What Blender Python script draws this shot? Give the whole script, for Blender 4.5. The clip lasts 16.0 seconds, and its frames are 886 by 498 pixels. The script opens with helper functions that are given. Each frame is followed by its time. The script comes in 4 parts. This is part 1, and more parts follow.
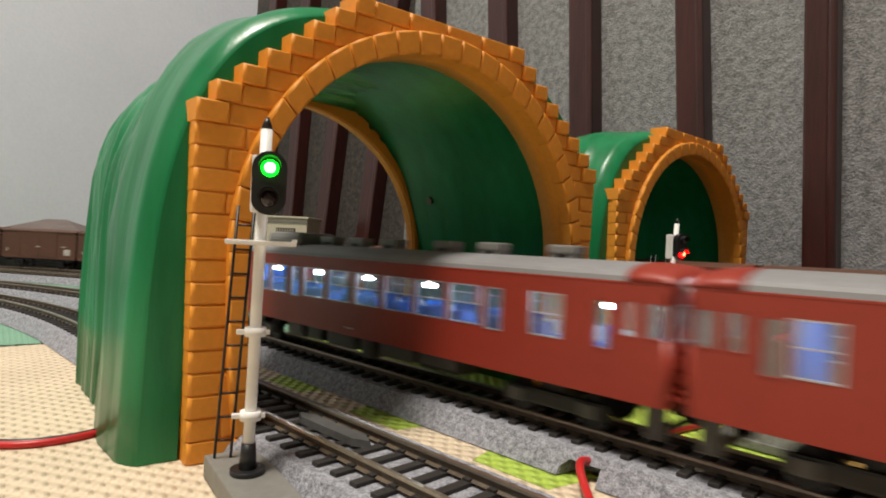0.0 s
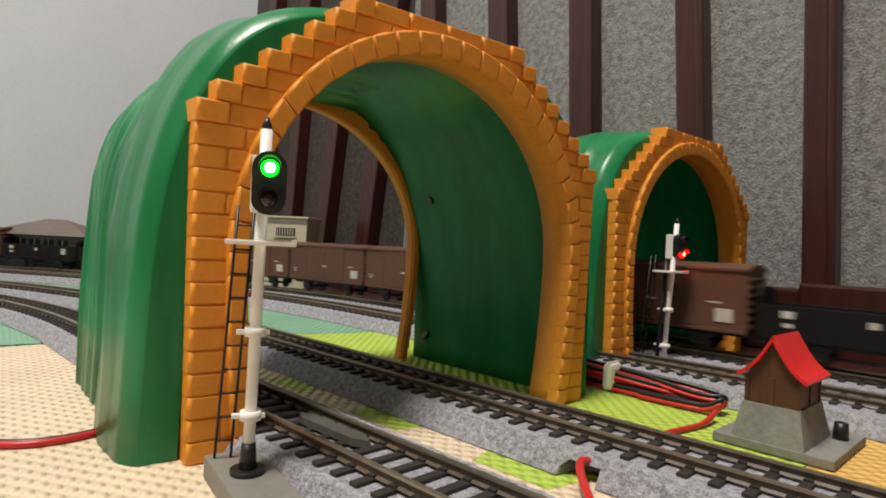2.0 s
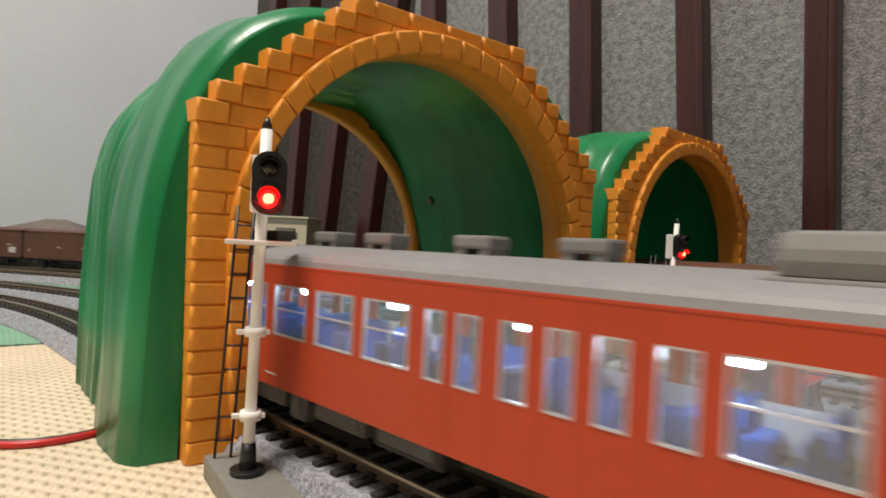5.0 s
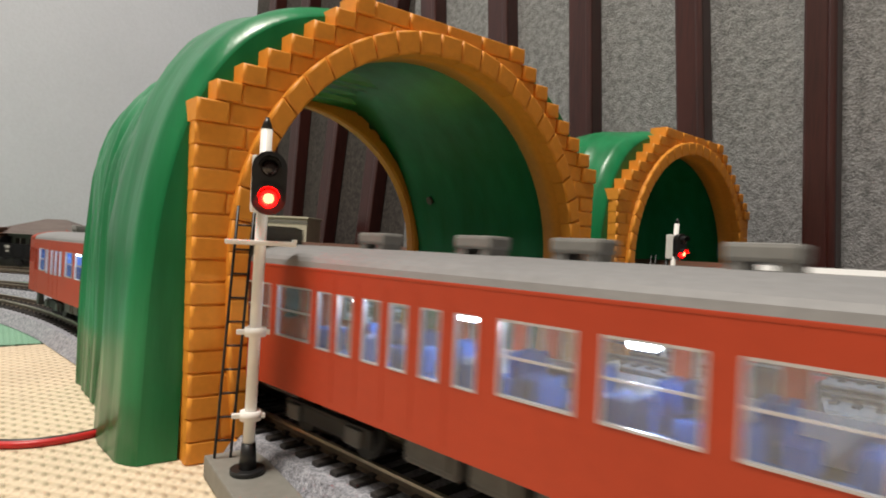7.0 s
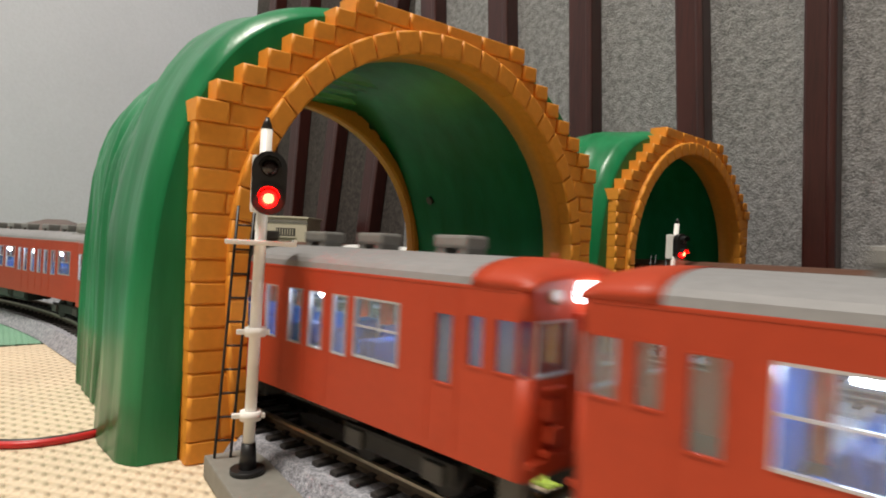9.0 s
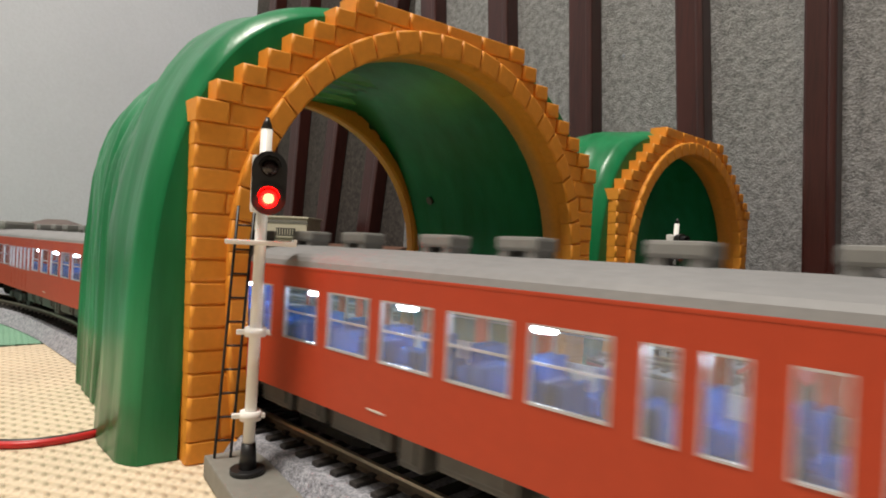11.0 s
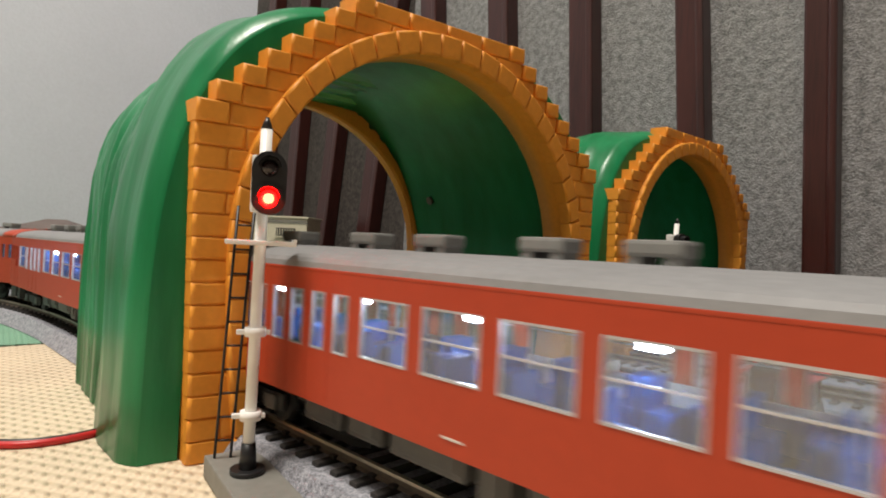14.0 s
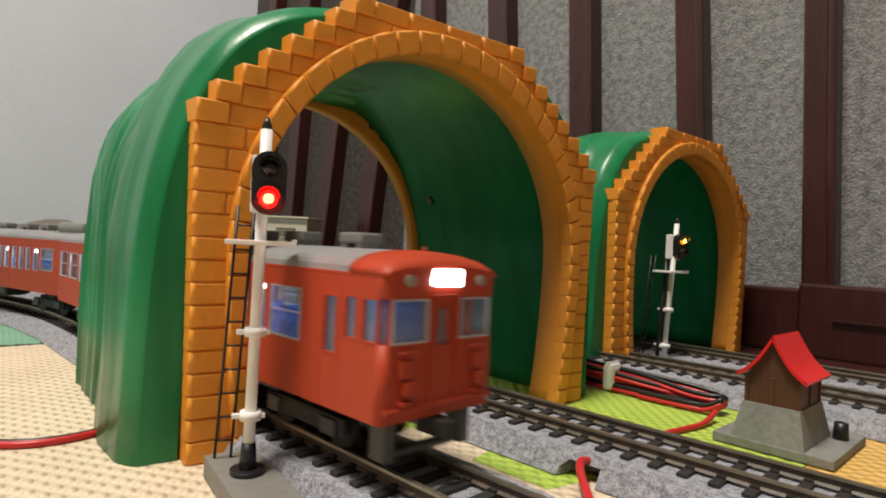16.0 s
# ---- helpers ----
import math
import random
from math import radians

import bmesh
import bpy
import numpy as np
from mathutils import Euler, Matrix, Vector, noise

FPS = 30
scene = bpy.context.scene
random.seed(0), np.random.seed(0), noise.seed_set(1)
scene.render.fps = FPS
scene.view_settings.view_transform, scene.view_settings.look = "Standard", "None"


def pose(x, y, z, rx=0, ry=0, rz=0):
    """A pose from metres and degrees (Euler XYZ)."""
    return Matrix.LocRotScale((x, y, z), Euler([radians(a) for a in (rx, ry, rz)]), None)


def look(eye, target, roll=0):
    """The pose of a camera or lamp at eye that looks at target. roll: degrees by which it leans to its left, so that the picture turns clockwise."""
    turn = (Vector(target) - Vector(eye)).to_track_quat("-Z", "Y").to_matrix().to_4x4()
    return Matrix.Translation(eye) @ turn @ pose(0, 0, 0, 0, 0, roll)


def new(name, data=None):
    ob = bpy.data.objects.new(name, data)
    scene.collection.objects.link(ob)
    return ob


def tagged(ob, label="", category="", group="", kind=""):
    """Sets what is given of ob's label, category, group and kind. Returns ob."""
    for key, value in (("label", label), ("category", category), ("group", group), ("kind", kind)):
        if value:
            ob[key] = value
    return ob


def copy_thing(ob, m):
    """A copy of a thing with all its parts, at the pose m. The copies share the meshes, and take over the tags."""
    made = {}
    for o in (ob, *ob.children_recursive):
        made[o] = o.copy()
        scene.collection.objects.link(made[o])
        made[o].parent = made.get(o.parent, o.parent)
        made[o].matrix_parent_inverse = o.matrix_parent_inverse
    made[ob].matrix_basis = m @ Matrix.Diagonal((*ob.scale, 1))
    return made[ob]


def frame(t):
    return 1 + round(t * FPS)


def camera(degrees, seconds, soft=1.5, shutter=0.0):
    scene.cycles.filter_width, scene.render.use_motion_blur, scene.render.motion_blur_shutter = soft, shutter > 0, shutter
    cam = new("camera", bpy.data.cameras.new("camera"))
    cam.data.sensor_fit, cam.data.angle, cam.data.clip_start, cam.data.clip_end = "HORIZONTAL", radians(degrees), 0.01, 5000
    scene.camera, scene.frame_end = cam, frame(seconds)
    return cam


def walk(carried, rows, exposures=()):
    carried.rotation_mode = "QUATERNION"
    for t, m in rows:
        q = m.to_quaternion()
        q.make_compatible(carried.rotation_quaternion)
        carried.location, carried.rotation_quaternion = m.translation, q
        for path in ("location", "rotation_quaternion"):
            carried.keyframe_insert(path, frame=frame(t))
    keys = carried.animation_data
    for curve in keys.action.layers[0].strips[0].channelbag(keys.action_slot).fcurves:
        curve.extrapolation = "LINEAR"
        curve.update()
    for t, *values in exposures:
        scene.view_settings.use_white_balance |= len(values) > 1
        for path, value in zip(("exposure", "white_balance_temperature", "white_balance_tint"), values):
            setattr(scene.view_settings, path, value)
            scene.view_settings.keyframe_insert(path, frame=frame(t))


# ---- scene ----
cam = camera(74.93, 16.0, soft=1.9, shutter=0.85)
CAM = Matrix(((0.709677, -0.035445, 0.703635, 0.0), (0.702731, -0.035662, -0.710562, 0.0), (0.050279, 0.998735, -0.0004, 0.0641), (0, 0, 0, 1)))
walk(cam, [(0.0, CAM), (16.0, CAM)], exposures=[(0.0, 0.0), (16.0, 0.0)])

# ---- light: one ceiling lamp in a closed room; weak even world fill added outside it ----
world = bpy.data.worlds.new("room_world")
scene.world = world
world.use_nodes = True
world.node_tree.nodes["Background"].inputs[0].default_value = (1.0, 0.96, 0.9, 1)
world.node_tree.nodes["Background"].inputs[1].default_value = 0.085
lamp = bpy.data.lights.new("ceiling_lamp", "AREA")
lamp.energy, lamp.shape, lamp.size, lamp.color = 71, "DISK", 0.6, (1.0, 0.93, 0.83)
lamp_ob = new("ceiling_lamp_light", lamp)
lamp_ob.matrix_world = look((-0.15, -0.55, 2.26), (-0.15, -0.5, 0))

# ---- materials ----
def mat(name, col, rough=0.5, metal=0.0, vary=0.12, grain=300.0, bump=0.0, dist=0.0004, col2=None, emit=0.0, coarse=25.0, spec=0.5, stretch=(1, 1, 1), rnd=0.0, alpha=None):
    """A principled material: colour varied at two scales, fine relief, optional second colour and glow."""
    m = bpy.data.materials.new(name)
    m.use_nodes = True
    nt = m.node_tree
    b = nt.nodes["Principled BSDF"]
    b.inputs["Roughness"].default_value, b.inputs["Metallic"].default_value = rough, metal
    b.inputs["Specular IOR Level"].default_value = spec
    tc = nt.nodes.new("ShaderNodeTexCoord")
    mp = nt.nodes.new("ShaderNodeMapping")
    mp.inputs["Scale"].default_value = stretch
    nt.links.new(tc.outputs["Object"], mp.inputs["Vector"])
    n1, n2 = nt.nodes.new("ShaderNodeTexNoise"), nt.nodes.new("ShaderNodeTexNoise")
    n1.inputs["Scale"].default_value, n2.inputs["Scale"].default_value = grain, coarse
    n1.inputs["Detail"].default_value = n2.inputs["Detail"].default_value = 4
    for n in (n1, n2):
        nt.links.new(mp.outputs[0], n.inputs["Vector"])
    add = nt.nodes.new("ShaderNodeMath")
    add.operation = "ADD"
    nt.links.new(n1.outputs["Fac"], add.inputs[0])
    nt.links.new(n2.outputs["Fac"], add.inputs[1])
    last = add
    if rnd:
        oi = nt.nodes.new("ShaderNodeObjectInfo")
        ma = nt.nodes.new("ShaderNodeMath")
        ma.operation, ma.inputs[1].default_value = "MULTIPLY_ADD", rnd
        nt.links.new(oi.outputs["Random"], ma.inputs[0])
        nt.links.new(add.outputs[0], ma.inputs[2])
        last = ma
    ramp = nt.nodes.new("ShaderNodeValToRGB")
    c2 = col2 or tuple(c * (1 + vary) for c in col)
    c1 = col if col2 else tuple(c * (1 - vary) for c in col)
    ramp.color_ramp.elements[0].position, ramp.color_ramp.elements[1].position = 0.38, 0.62
    ramp.color_ramp.elements[0].color, ramp.color_ramp.elements[1].color = (*c1, 1), (*c2, 1)
    half = nt.nodes.new("ShaderNodeMath")
    half.operation, half.inputs[1].default_value = "MULTIPLY", 0.5
    nt.links.new(last.outputs[0], half.inputs[0])
    nt.links.new(half.outputs[0], ramp.inputs["Fac"])
    nt.links.new(ramp.outputs["Color"], b.inputs["Base Color"])
    if bump:
        bp = nt.nodes.new("ShaderNodeBump")
        bp.inputs["Strength"].default_value, bp.inputs["Distance"].default_value = bump, dist
        nt.links.new(n1.outputs["Fac"], bp.inputs["Height"])
        nt.links.new(bp.outputs[0], b.inputs["Normal"])
    if emit:
        b.inputs["Emission Color"].default_value, b.inputs["Emission Strength"].default_value = (*col, 1), emit
    return m

def glass(name, tint=(0.9, 0.95, 1.0), haze=0.05):
    m = bpy.data.materials.new(name)
    m.use_nodes = True
    nt = m.node_tree
    nt.nodes.clear()
    out, mix = nt.nodes.new("ShaderNodeOutputMaterial"), nt.nodes.new("ShaderNodeMixShader")
    tr, gl = nt.nodes.new("ShaderNodeBsdfTransparent"), nt.nodes.new("ShaderNodeBsdfGlossy")
    tr.inputs[0].default_value, gl.inputs["Roughness"].default_value = (*tint, 1), 0.05
    # share of diffuse white painted in as glow, lit by the cabin lamps
    haze_mix, di = nt.nodes.new("ShaderNodeMixShader"), nt.nodes.new("ShaderNodeBsdfDiffuse")
    haze_mix.inputs[0].default_value, di.inputs[0].default_value = haze, (0.85, 0.86, 0.88, 1)
    nt.links.new(tr.outputs[0], haze_mix.inputs[1]); nt.links.new(di.outputs[0], haze_mix.inputs[2])
    mix.inputs[0].default_value = 0.07
    nt.links.new(haze_mix.outputs[0], mix.inputs[1]); nt.links.new(gl.outputs[0], mix.inputs[2])
    nt.links.new(mix.outputs[0], out.inputs[0])
    return m

def weave(name, col):
    """Foam mat skin with a pressed basket weave of about 4 mm."""
    m = mat(name, col, 0.55, vary=0.07, grain=700, coarse=30)
    nt = m.node_tree
    b = nt.nodes["Principled BSDF"]
    tc = nt.nodes.new("ShaderNodeTexCoord")
    mp = nt.nodes.new("ShaderNodeMapping")
    mp.inputs["Rotation"].default_value = (0, 0, radians(8))
    nt.links.new(tc.outputs["Object"], mp.inputs[0])
    sep = nt.nodes.new("ShaderNodeSeparateXYZ")
    nt.links.new(mp.outputs[0], sep.inputs[0])
    def op(kind, x, y=None):
        n = nt.nodes.new("ShaderNodeMath")
        n.operation = kind
        for k, v in enumerate((x, y)):
            if v is None:
                continue
            if isinstance(v, float):
                n.inputs[k].default_value = v
            else:
                nt.links.new(v, n.inputs[k])
        return n.outputs[0]
    a1 = op("SINE", op("MULTIPLY", sep.outputs[0], 2 * math.pi / 0.0072))
    b1 = op("SINE", op("MULTIPLY", sep.outputs[1], 2 * math.pi / 0.0058))
    h = op("ADD", op("MULTIPLY", a1, b1), op("MULTIPLY", op("ABSOLUTE", op("SINE", op("MULTIPLY", sep.outputs[1], 2 * math.pi / 0.0058))), 0.35))
    bp = nt.nodes.new("ShaderNodeBump")
    bp.inputs["Strength"].default_value, bp.inputs["Distance"].default_value = 0.9, 0.0009
    nt.links.new(h, bp.inputs["Height"])
    nt.links.new(bp.outputs[0], b.inputs["Normal"])
    return m

ORANGE = mat("orange_plastic", (0.76, 0.30, 0.034), 0.5, vary=0.06, grain=500, coarse=60, bump=0.1, dist=0.0002, rnd=0.12, spec=0.35)
GREEN = mat("green_plastic", (0.003, 0.145, 0.046), 0.3, grain=110, coarse=26, bump=0.3, dist=0.0014, col2=(0.013, 0.225, 0.082), stretch=(1, 1, 0.18), spec=0.4)
BALLAST = mat("grey_ballast", (0.15, 0.153, 0.172), 0.9, grain=1700, coarse=520, bump=0.7, dist=0.0008, col2=(0.43, 0.435, 0.48))
SLEEPER = mat("black_sleeper", (0.022, 0.019, 0.017), 0.6, vary=0.3, grain=900, bump=0.2, rnd=0.3)
RAIL = mat("brown_rail", (0.10, 0.075, 0.05), 0.45, vary=0.3, grain=500)
RAILHEAD = mat("rail_head", (0.42, 0.37, 0.29), 0.3, metal=0.8, vary=0.15, grain=500)
VERM = mat("vermilion_paint", (0.42, 0.051, 0.019), 0.45, vary=0.05, grain=400, coarse=30, spec=0.3)
DARKRED = mat("deep_red_paint", (0.30, 0.034, 0.018), 0.45, vary=0.05, grain=400, coarse=30)
ROOFGREY = mat("grey_roof_paint", (0.235, 0.235, 0.24), 0.6, vary=0.1, grain=600)
UNITGREY = mat("grey_unit_paint", (0.22, 0.22, 0.21), 0.5, vary=0.1, grain=600)
UNDER = mat("dark_underframe", (0.020, 0.020, 0.019), 0.6, vary=0.3, grain=300)
UNDERGREY = mat("grey_underframe", (0.085, 0.085, 0.082), 0.55, vary=0.2, grain=300)
BLACK = mat("black_plastic", (0.012, 0.012, 0.013), 0.4, vary=0.3)
WHITE = mat("white_plastic", (0.84, 0.83, 0.80), 0.4, vary=0.04)
SILVER = mat("silver_frame", (0.52, 0.53, 0.57), 0.35, metal=0.5, vary=0.05)
SEAT = mat("blue_seat", (0.008, 0.12, 0.46), 0.6, vary=0.1)
INNER = mat("pale_interior", (0.72, 0.70, 0.72), 0.6, vary=0.04)
CABLACK = mat("cab_dark", (0.05, 0.05, 0.05), 0.6)
LIGHTSTRIP = mat("interior_light", (0.88, 0.95, 1.0), 0.5, vary=0, emit=105.0)
CABLIGHT = mat("cab_light", (0.85, 0.95, 1.0), 0.5, vary=0, emit=45.0)
HEADLIGHT = mat("headlight_glow", (1.0, 0.96, 1.0), 0.3, vary=0, emit=6.0)
LAMPGLASS = mat("dull_lamp_glass", (0.30, 0.27, 0.22), 0.15, vary=0.1)
PANE = glass("window_pane")
FREIGHT = mat("freight_brown", (0.105, 0.046, 0.027), 0.6, vary=0.12, grain=400, coarse=30)
FREIGHTBLACK = mat("freight_black", (0.008, 0.008, 0.009), 0.6, vary=0.2, spec=0.2)
WHITEROOF = mat("white_roof_paint", (0.75, 0.75, 0.74), 0.5, vary=0.04)
LETTER = mat("stencil_white", (0.6, 0.58, 0.53), 0.6, vary=0.05)
CREAM = weave("cream_foam", (0.72, 0.59, 0.42))
LIME = weave("lime_foam", (0.42, 0.58, 0.08))
YELLOW = weave("yellow_foam", (0.72, 0.44, 0.12))
TEAL = weave("teal_foam", (0.20, 0.40, 0.27))
WALLPAPER = mat("white_wallpaper", (0.66, 0.68, 0.745), 0.8, vary=0.03, grain=170, coarse=6, bump=0.22, dist=0.003)
CARPET = mat("grey_carpet", (0.14, 0.14, 0.141), 0.95, grain=700, coarse=160, bump=0.8, dist=0.0016, col2=(0.33, 0.33, 0.332))
DARKPANEL = mat("dark_carpet", (0.022, 0.018, 0.016), 0.95, grain=620, coarse=200, bump=0.8, dist=0.0015, col2=(0.075, 0.062, 0.054))
WOOD = mat("dark_brown_wood", (0.042, 0.0095, 0.0075), 0.36, vary=0.3, grain=60, coarse=8, stretch=(8, 8, 0.6))
FLOORWOOD = mat("floor_wood", (0.16, 0.10, 0.06), 0.5, vary=0.2, grain=40, coarse=6, stretch=(1, 8, 1))
# unseen ceiling kept at mid tone so less light bounces down
CEIL = mat("toned_ceiling", (0.5, 0.48, 0.45), 0.9, vary=0.02)
CONCRETE = mat("grey_concrete", (0.20, 0.20, 0.185), 0.8, vary=0.18, grain=500, coarse=80, bump=0.4, dist=0.0006)
PLATE = mat("grey_plate", (0.20, 0.195, 0.175), 0.55, vary=0.1, grain=300, coarse=60)
HUTWOOD = mat("hut_brown", (0.085, 0.032, 0.015), 0.5, vary=0.25, grain=500, stretch=(1, 1, 0.1))
REDROOF = mat("red_roof", (0.72, 0.018, 0.018), 0.35, vary=0.05)
REDWIRE = mat("red_wire", (0.52, 0.02, 0.02), 0.35, vary=0.08)
BLACKWIRE = mat("black_wire", (0.012, 0.011, 0.011), 0.35, vary=0.1)
HOUSECREAM = mat("cream_facade", (0.58, 0.53, 0.40), 0.7, vary=0.06)
ROOFTILE = mat("grey_tile", (0.14, 0.11, 0.10), 0.6, vary=0.2, grain=300, stretch=(1, 6, 1))
HOUSEGREY = mat("pale_green_facade", (0.22, 0.25, 0.23), 0.7, vary=0.1)
G_ON = (mat("green_lamp_core", (0.35, 1.0, 0.35), 0.3, vary=0, emit=7.0), mat("green_lamp_rim", (0.0015, 1.0, 0.012), 0.3, vary=0, emit=5.0))
R_ON = (mat("red_lamp_core", (1.0, 0.10, 0.04), 0.3, vary=0, emit=14.0), mat("red_lamp_rim", (1.0, 0.0004, 0.0003), 0.3, vary=0, emit=80.0))
Y_ON = (mat("amber_lamp_core", (1.0, 0.50, 0.06), 0.3, vary=0, emit=14.0), mat("amber_lamp_rim", (1.0, 0.30, 0.01), 0.3, vary=0, emit=1.2))
# for walls out of view, darkened to weaken the fill in the shadows
BOUNCECUT = mat("bounce_cut_wall", (0.30, 0.27, 0.24), 0.8, vary=0.05, grain=30, coarse=3)
# far-side panes: slightly stronger white haze to brighten the interior
HAZEPANE = glass("hazed_far_pane", haze=0.07)
LENS_OFF = mat("dark_lens", (0.02, 0.012, 0.012), 0.12, vary=0.1)

# ---- helpers ----
def part(name, bm, material, parent=None, label="", smooth=False):
    """Links a bmesh as one mesh object."""
    me = bpy.data.meshes.new(name)
    bmesh.ops.recalc_face_normals(bm, faces=bm.faces)
    bm.to_mesh(me)
    bm.free()
    for m in (material if isinstance(material, (list, tuple)) else [material]):
        me.materials.append(m)
    if smooth:
        for p in me.polygons:
            p.use_smooth = True
    o = new(name, me)
    o.parent = parent
    if label:
        tagged(o, label)
    return o

def share(name, me, parent, m=None):
    """One more object on a mesh that exists."""
    o = new(name, me)
    o.parent = parent
    if m is not None:
        o.matrix_basis = m
    return o

def add_box(bm, x0, x1, y0, y1, z0, z1, bevel=0.0, mi=0):
    vs = [bm.verts.new((x, y, z)) for x in (x0, x1) for y in (y0, y1) for z in (z0, z1)]
    fs = [bm.faces.new([vs[i] for i in f]) for f in ((0, 1, 3, 2), (4, 6, 7, 5), (0, 4, 5, 1), (2, 3, 7, 6), (0, 2, 6, 4), (1, 5, 7, 3))]
    for f in fs:
        f.material_index = mi
    if bevel:
        es = list({e for f in fs for e in f.edges})
        r = bmesh.ops.bevel(bm, geom=es, offset=bevel, segments=2, affect="EDGES", profile=0.6)
        for f in r["faces"]:
            f.material_index = mi
    return bm

def boxm(x0, x1, y0, y1, z0, z1, bevel=0.0):
    return add_box(bmesh.new(), x0, x1, y0, y1, z0, z1, bevel)

def rod(bm, a, b, r, seg=10, r2=None):
    a, b = Vector(a), Vector(b)
    q = (b - a).to_track_quat("Z", "Y")
    rings = []
    for p, rr in ((a, r), (b, r if r2 is None else r2)):
        rings.append([bm.verts.new(p + q @ Vector((rr * math.cos(2 * math.pi * i / seg), rr * math.sin(2 * math.pi * i / seg), 0))) for i in range(seg)])
    for i in range(seg):
        f = bm.faces.new((rings[0][i], rings[0][(i + 1) % seg], rings[1][(i + 1) % seg], rings[1][i]))
        f.smooth = True
    bm.faces.new(rings[0][::-1]); bm.faces.new(rings[1])
    return bm

def rodm(a, b, r, seg=12, r2=None):
    return rod(bmesh.new(), a, b, r, seg, r2)

def prism(bm, pts, x0, x1, smooth=False):
    """Outline in (y, z) drawn out along x."""
    A = [bm.verts.new((x0, y, z)) for y, z in pts]
    B = [bm.verts.new((x1, y, z)) for y, z in pts]
    n = len(pts)
    for i in range(n):
        f = bm.faces.new((A[i], A[(i + 1) % n], B[(i + 1) % n], B[i]))
        f.smooth = smooth
    bm.faces.new(A[::-1]); bm.faces.new(B)
    return bm

def tube(name, pts, r, material, parent=None, label=""):
    cu = bpy.data.curves.new(name, "CURVE")
    cu.dimensions, cu.bevel_depth, cu.bevel_resolution, cu.resolution_u = "3D", r, 3, 8
    sp = cu.splines.new("NURBS")
    sp.points.add(len(pts) - 1)
    for p, c in zip(sp.points, pts):
        p.co = (*c, 1)
    sp.use_endpoint_u, sp.order_u = True, 3
    tmp = bpy.data.objects.new(name, cu)
    me = bpy.data.meshes.new_from_object(tmp)
    bpy.data.objects.remove(tmp)
    me.materials.clear(); me.materials.append(material)
    for p in me.polygons:
        p.use_smooth = True
    o = new(name, me)
    o.parent = parent
    if label:
        tagged(o, label)
    return o

# ---- room ----
WY, DARK_X = 0.50, -0.582
tagged(part("floor", boxm(-2.2, 2.6, -1.9, 1.2, -0.06, -0.012), FLOORWOOD), "brown wooden floor under the foam mats", "floor", kind="structure")
tagged(part("wall_west", boxm(-1.42, -1.38, -1.9, 1.2, -0.012, 2.4), WALLPAPER), "white textured wallpaper wall behind the layout", "wall", kind="structure")
# east and south walls: added out of view, dim to deepen the shade
tagged(part("wall_east", boxm(2.4, 2.44, -1.9, 1.2, -0.012, 2.4), BOUNCECUT), "unseen dim room wall, added to cut bounce light", "wall", kind="structure")
tagged(part("wall_south", boxm(-1.38, 2.4, -1.9, -1.86, -0.012, 2.4), BOUNCECUT), "unseen dim room wall, added to cut bounce light", "wall", kind="structure")
tagged(part("wall_far", boxm(-1.38, 2.4, 0.95, 0.99, -0.012, 2.4), WALLPAPER), "white textured wallpaper wall behind the panelled partition", "wall", kind="structure")
tagged(part("ceiling", boxm(-1.42, 2.44, -1.9, 1.0, 2.4, 2.44), CEIL), "plain unseen ceiling, toned down to cut bounce light", "ceiling", kind="structure")
e = tagged(new("ceiling_lamp"), "round white ceiling lamp", "lamp")
e.location = (-0.15, -0.55, 2.4)
part("lamp_body", rodm((0, 0, -0.10), (0, 0, 0), 0.33, 32), WHITE, e)

partition = tagged(new("wall_north"), "dark brown wooden partition with grey carpet panels", "wall", kind="structure")
part("carpet_panel", boxm(DARK_X, 1.6, WY + 0.012, WY + 0.05, 0.0, 1.5), CARPET, partition, "grey looped carpet panel")
part("carpet_panel", boxm(-1.03, DARK_X - 0.001, WY + 0.012, WY + 0.05, 0.0, 1.5), DARKPANEL, partition, "dark brown carpet panel")
def strip(xb, xt, w, zb=0.05, zt=1.3):
    """A wooden upright: flat face with a raised bead along one edge."""
    bm = bmesh.new()
    for o, w2, y0, bev in ((0, w * 0.74, WY - 0.004, 0.002), (w * 0.74, w * 0.26, WY - 0.009, 0.002)):
        add_box(bm, o, o + w2, y0, WY + 0.0115, zb, zt, bev)
    k = (xt - xb) / 0.18
    for v in bm.verts:
        v.co.x += xb + k * (v.co.z - 0.08)
    part("upright", bm, WOOD, partition, smooth=False)
for xb, xt, w in ((-0.1145, -0.1205, 0.0225), (-0.2075, -0.219, 0.0255), (-0.316, -0.327, 0.029), (-0.419, -0.433, 0.0325), (-0.53, -0.545, 0.033),
                  (-0.668, -0.645, 0.036), (-0.775, -0.752, 0.037), (-0.872, -0.860, 0.036), (-0.965, -0.96, 0.034), (0.0, -0.002, 0.024), (0.11, 0.11, 0.024)):
    strip(xb, xt, w)
for i, (a, b, z) in enumerate(((-1.03, -0.1125, 0.048), (-0.1115, 1.6, 0.0525))):
    part("plinth", boxm(a, b, WY - 0.012 - 0.006 * i, WY + 0.012, 0.0, z, 0.002), WOOD, partition)
part("threshold", boxm(-1.03, 1.6, 0.3955, WY - 0.0185, -0.0119, 0.0), WOOD, partition)
part("plinth_rail", boxm(-0.09, 1.0, WY - 0.0205, WY - 0.0175, 0.027, 0.0285), WOOD, partition)

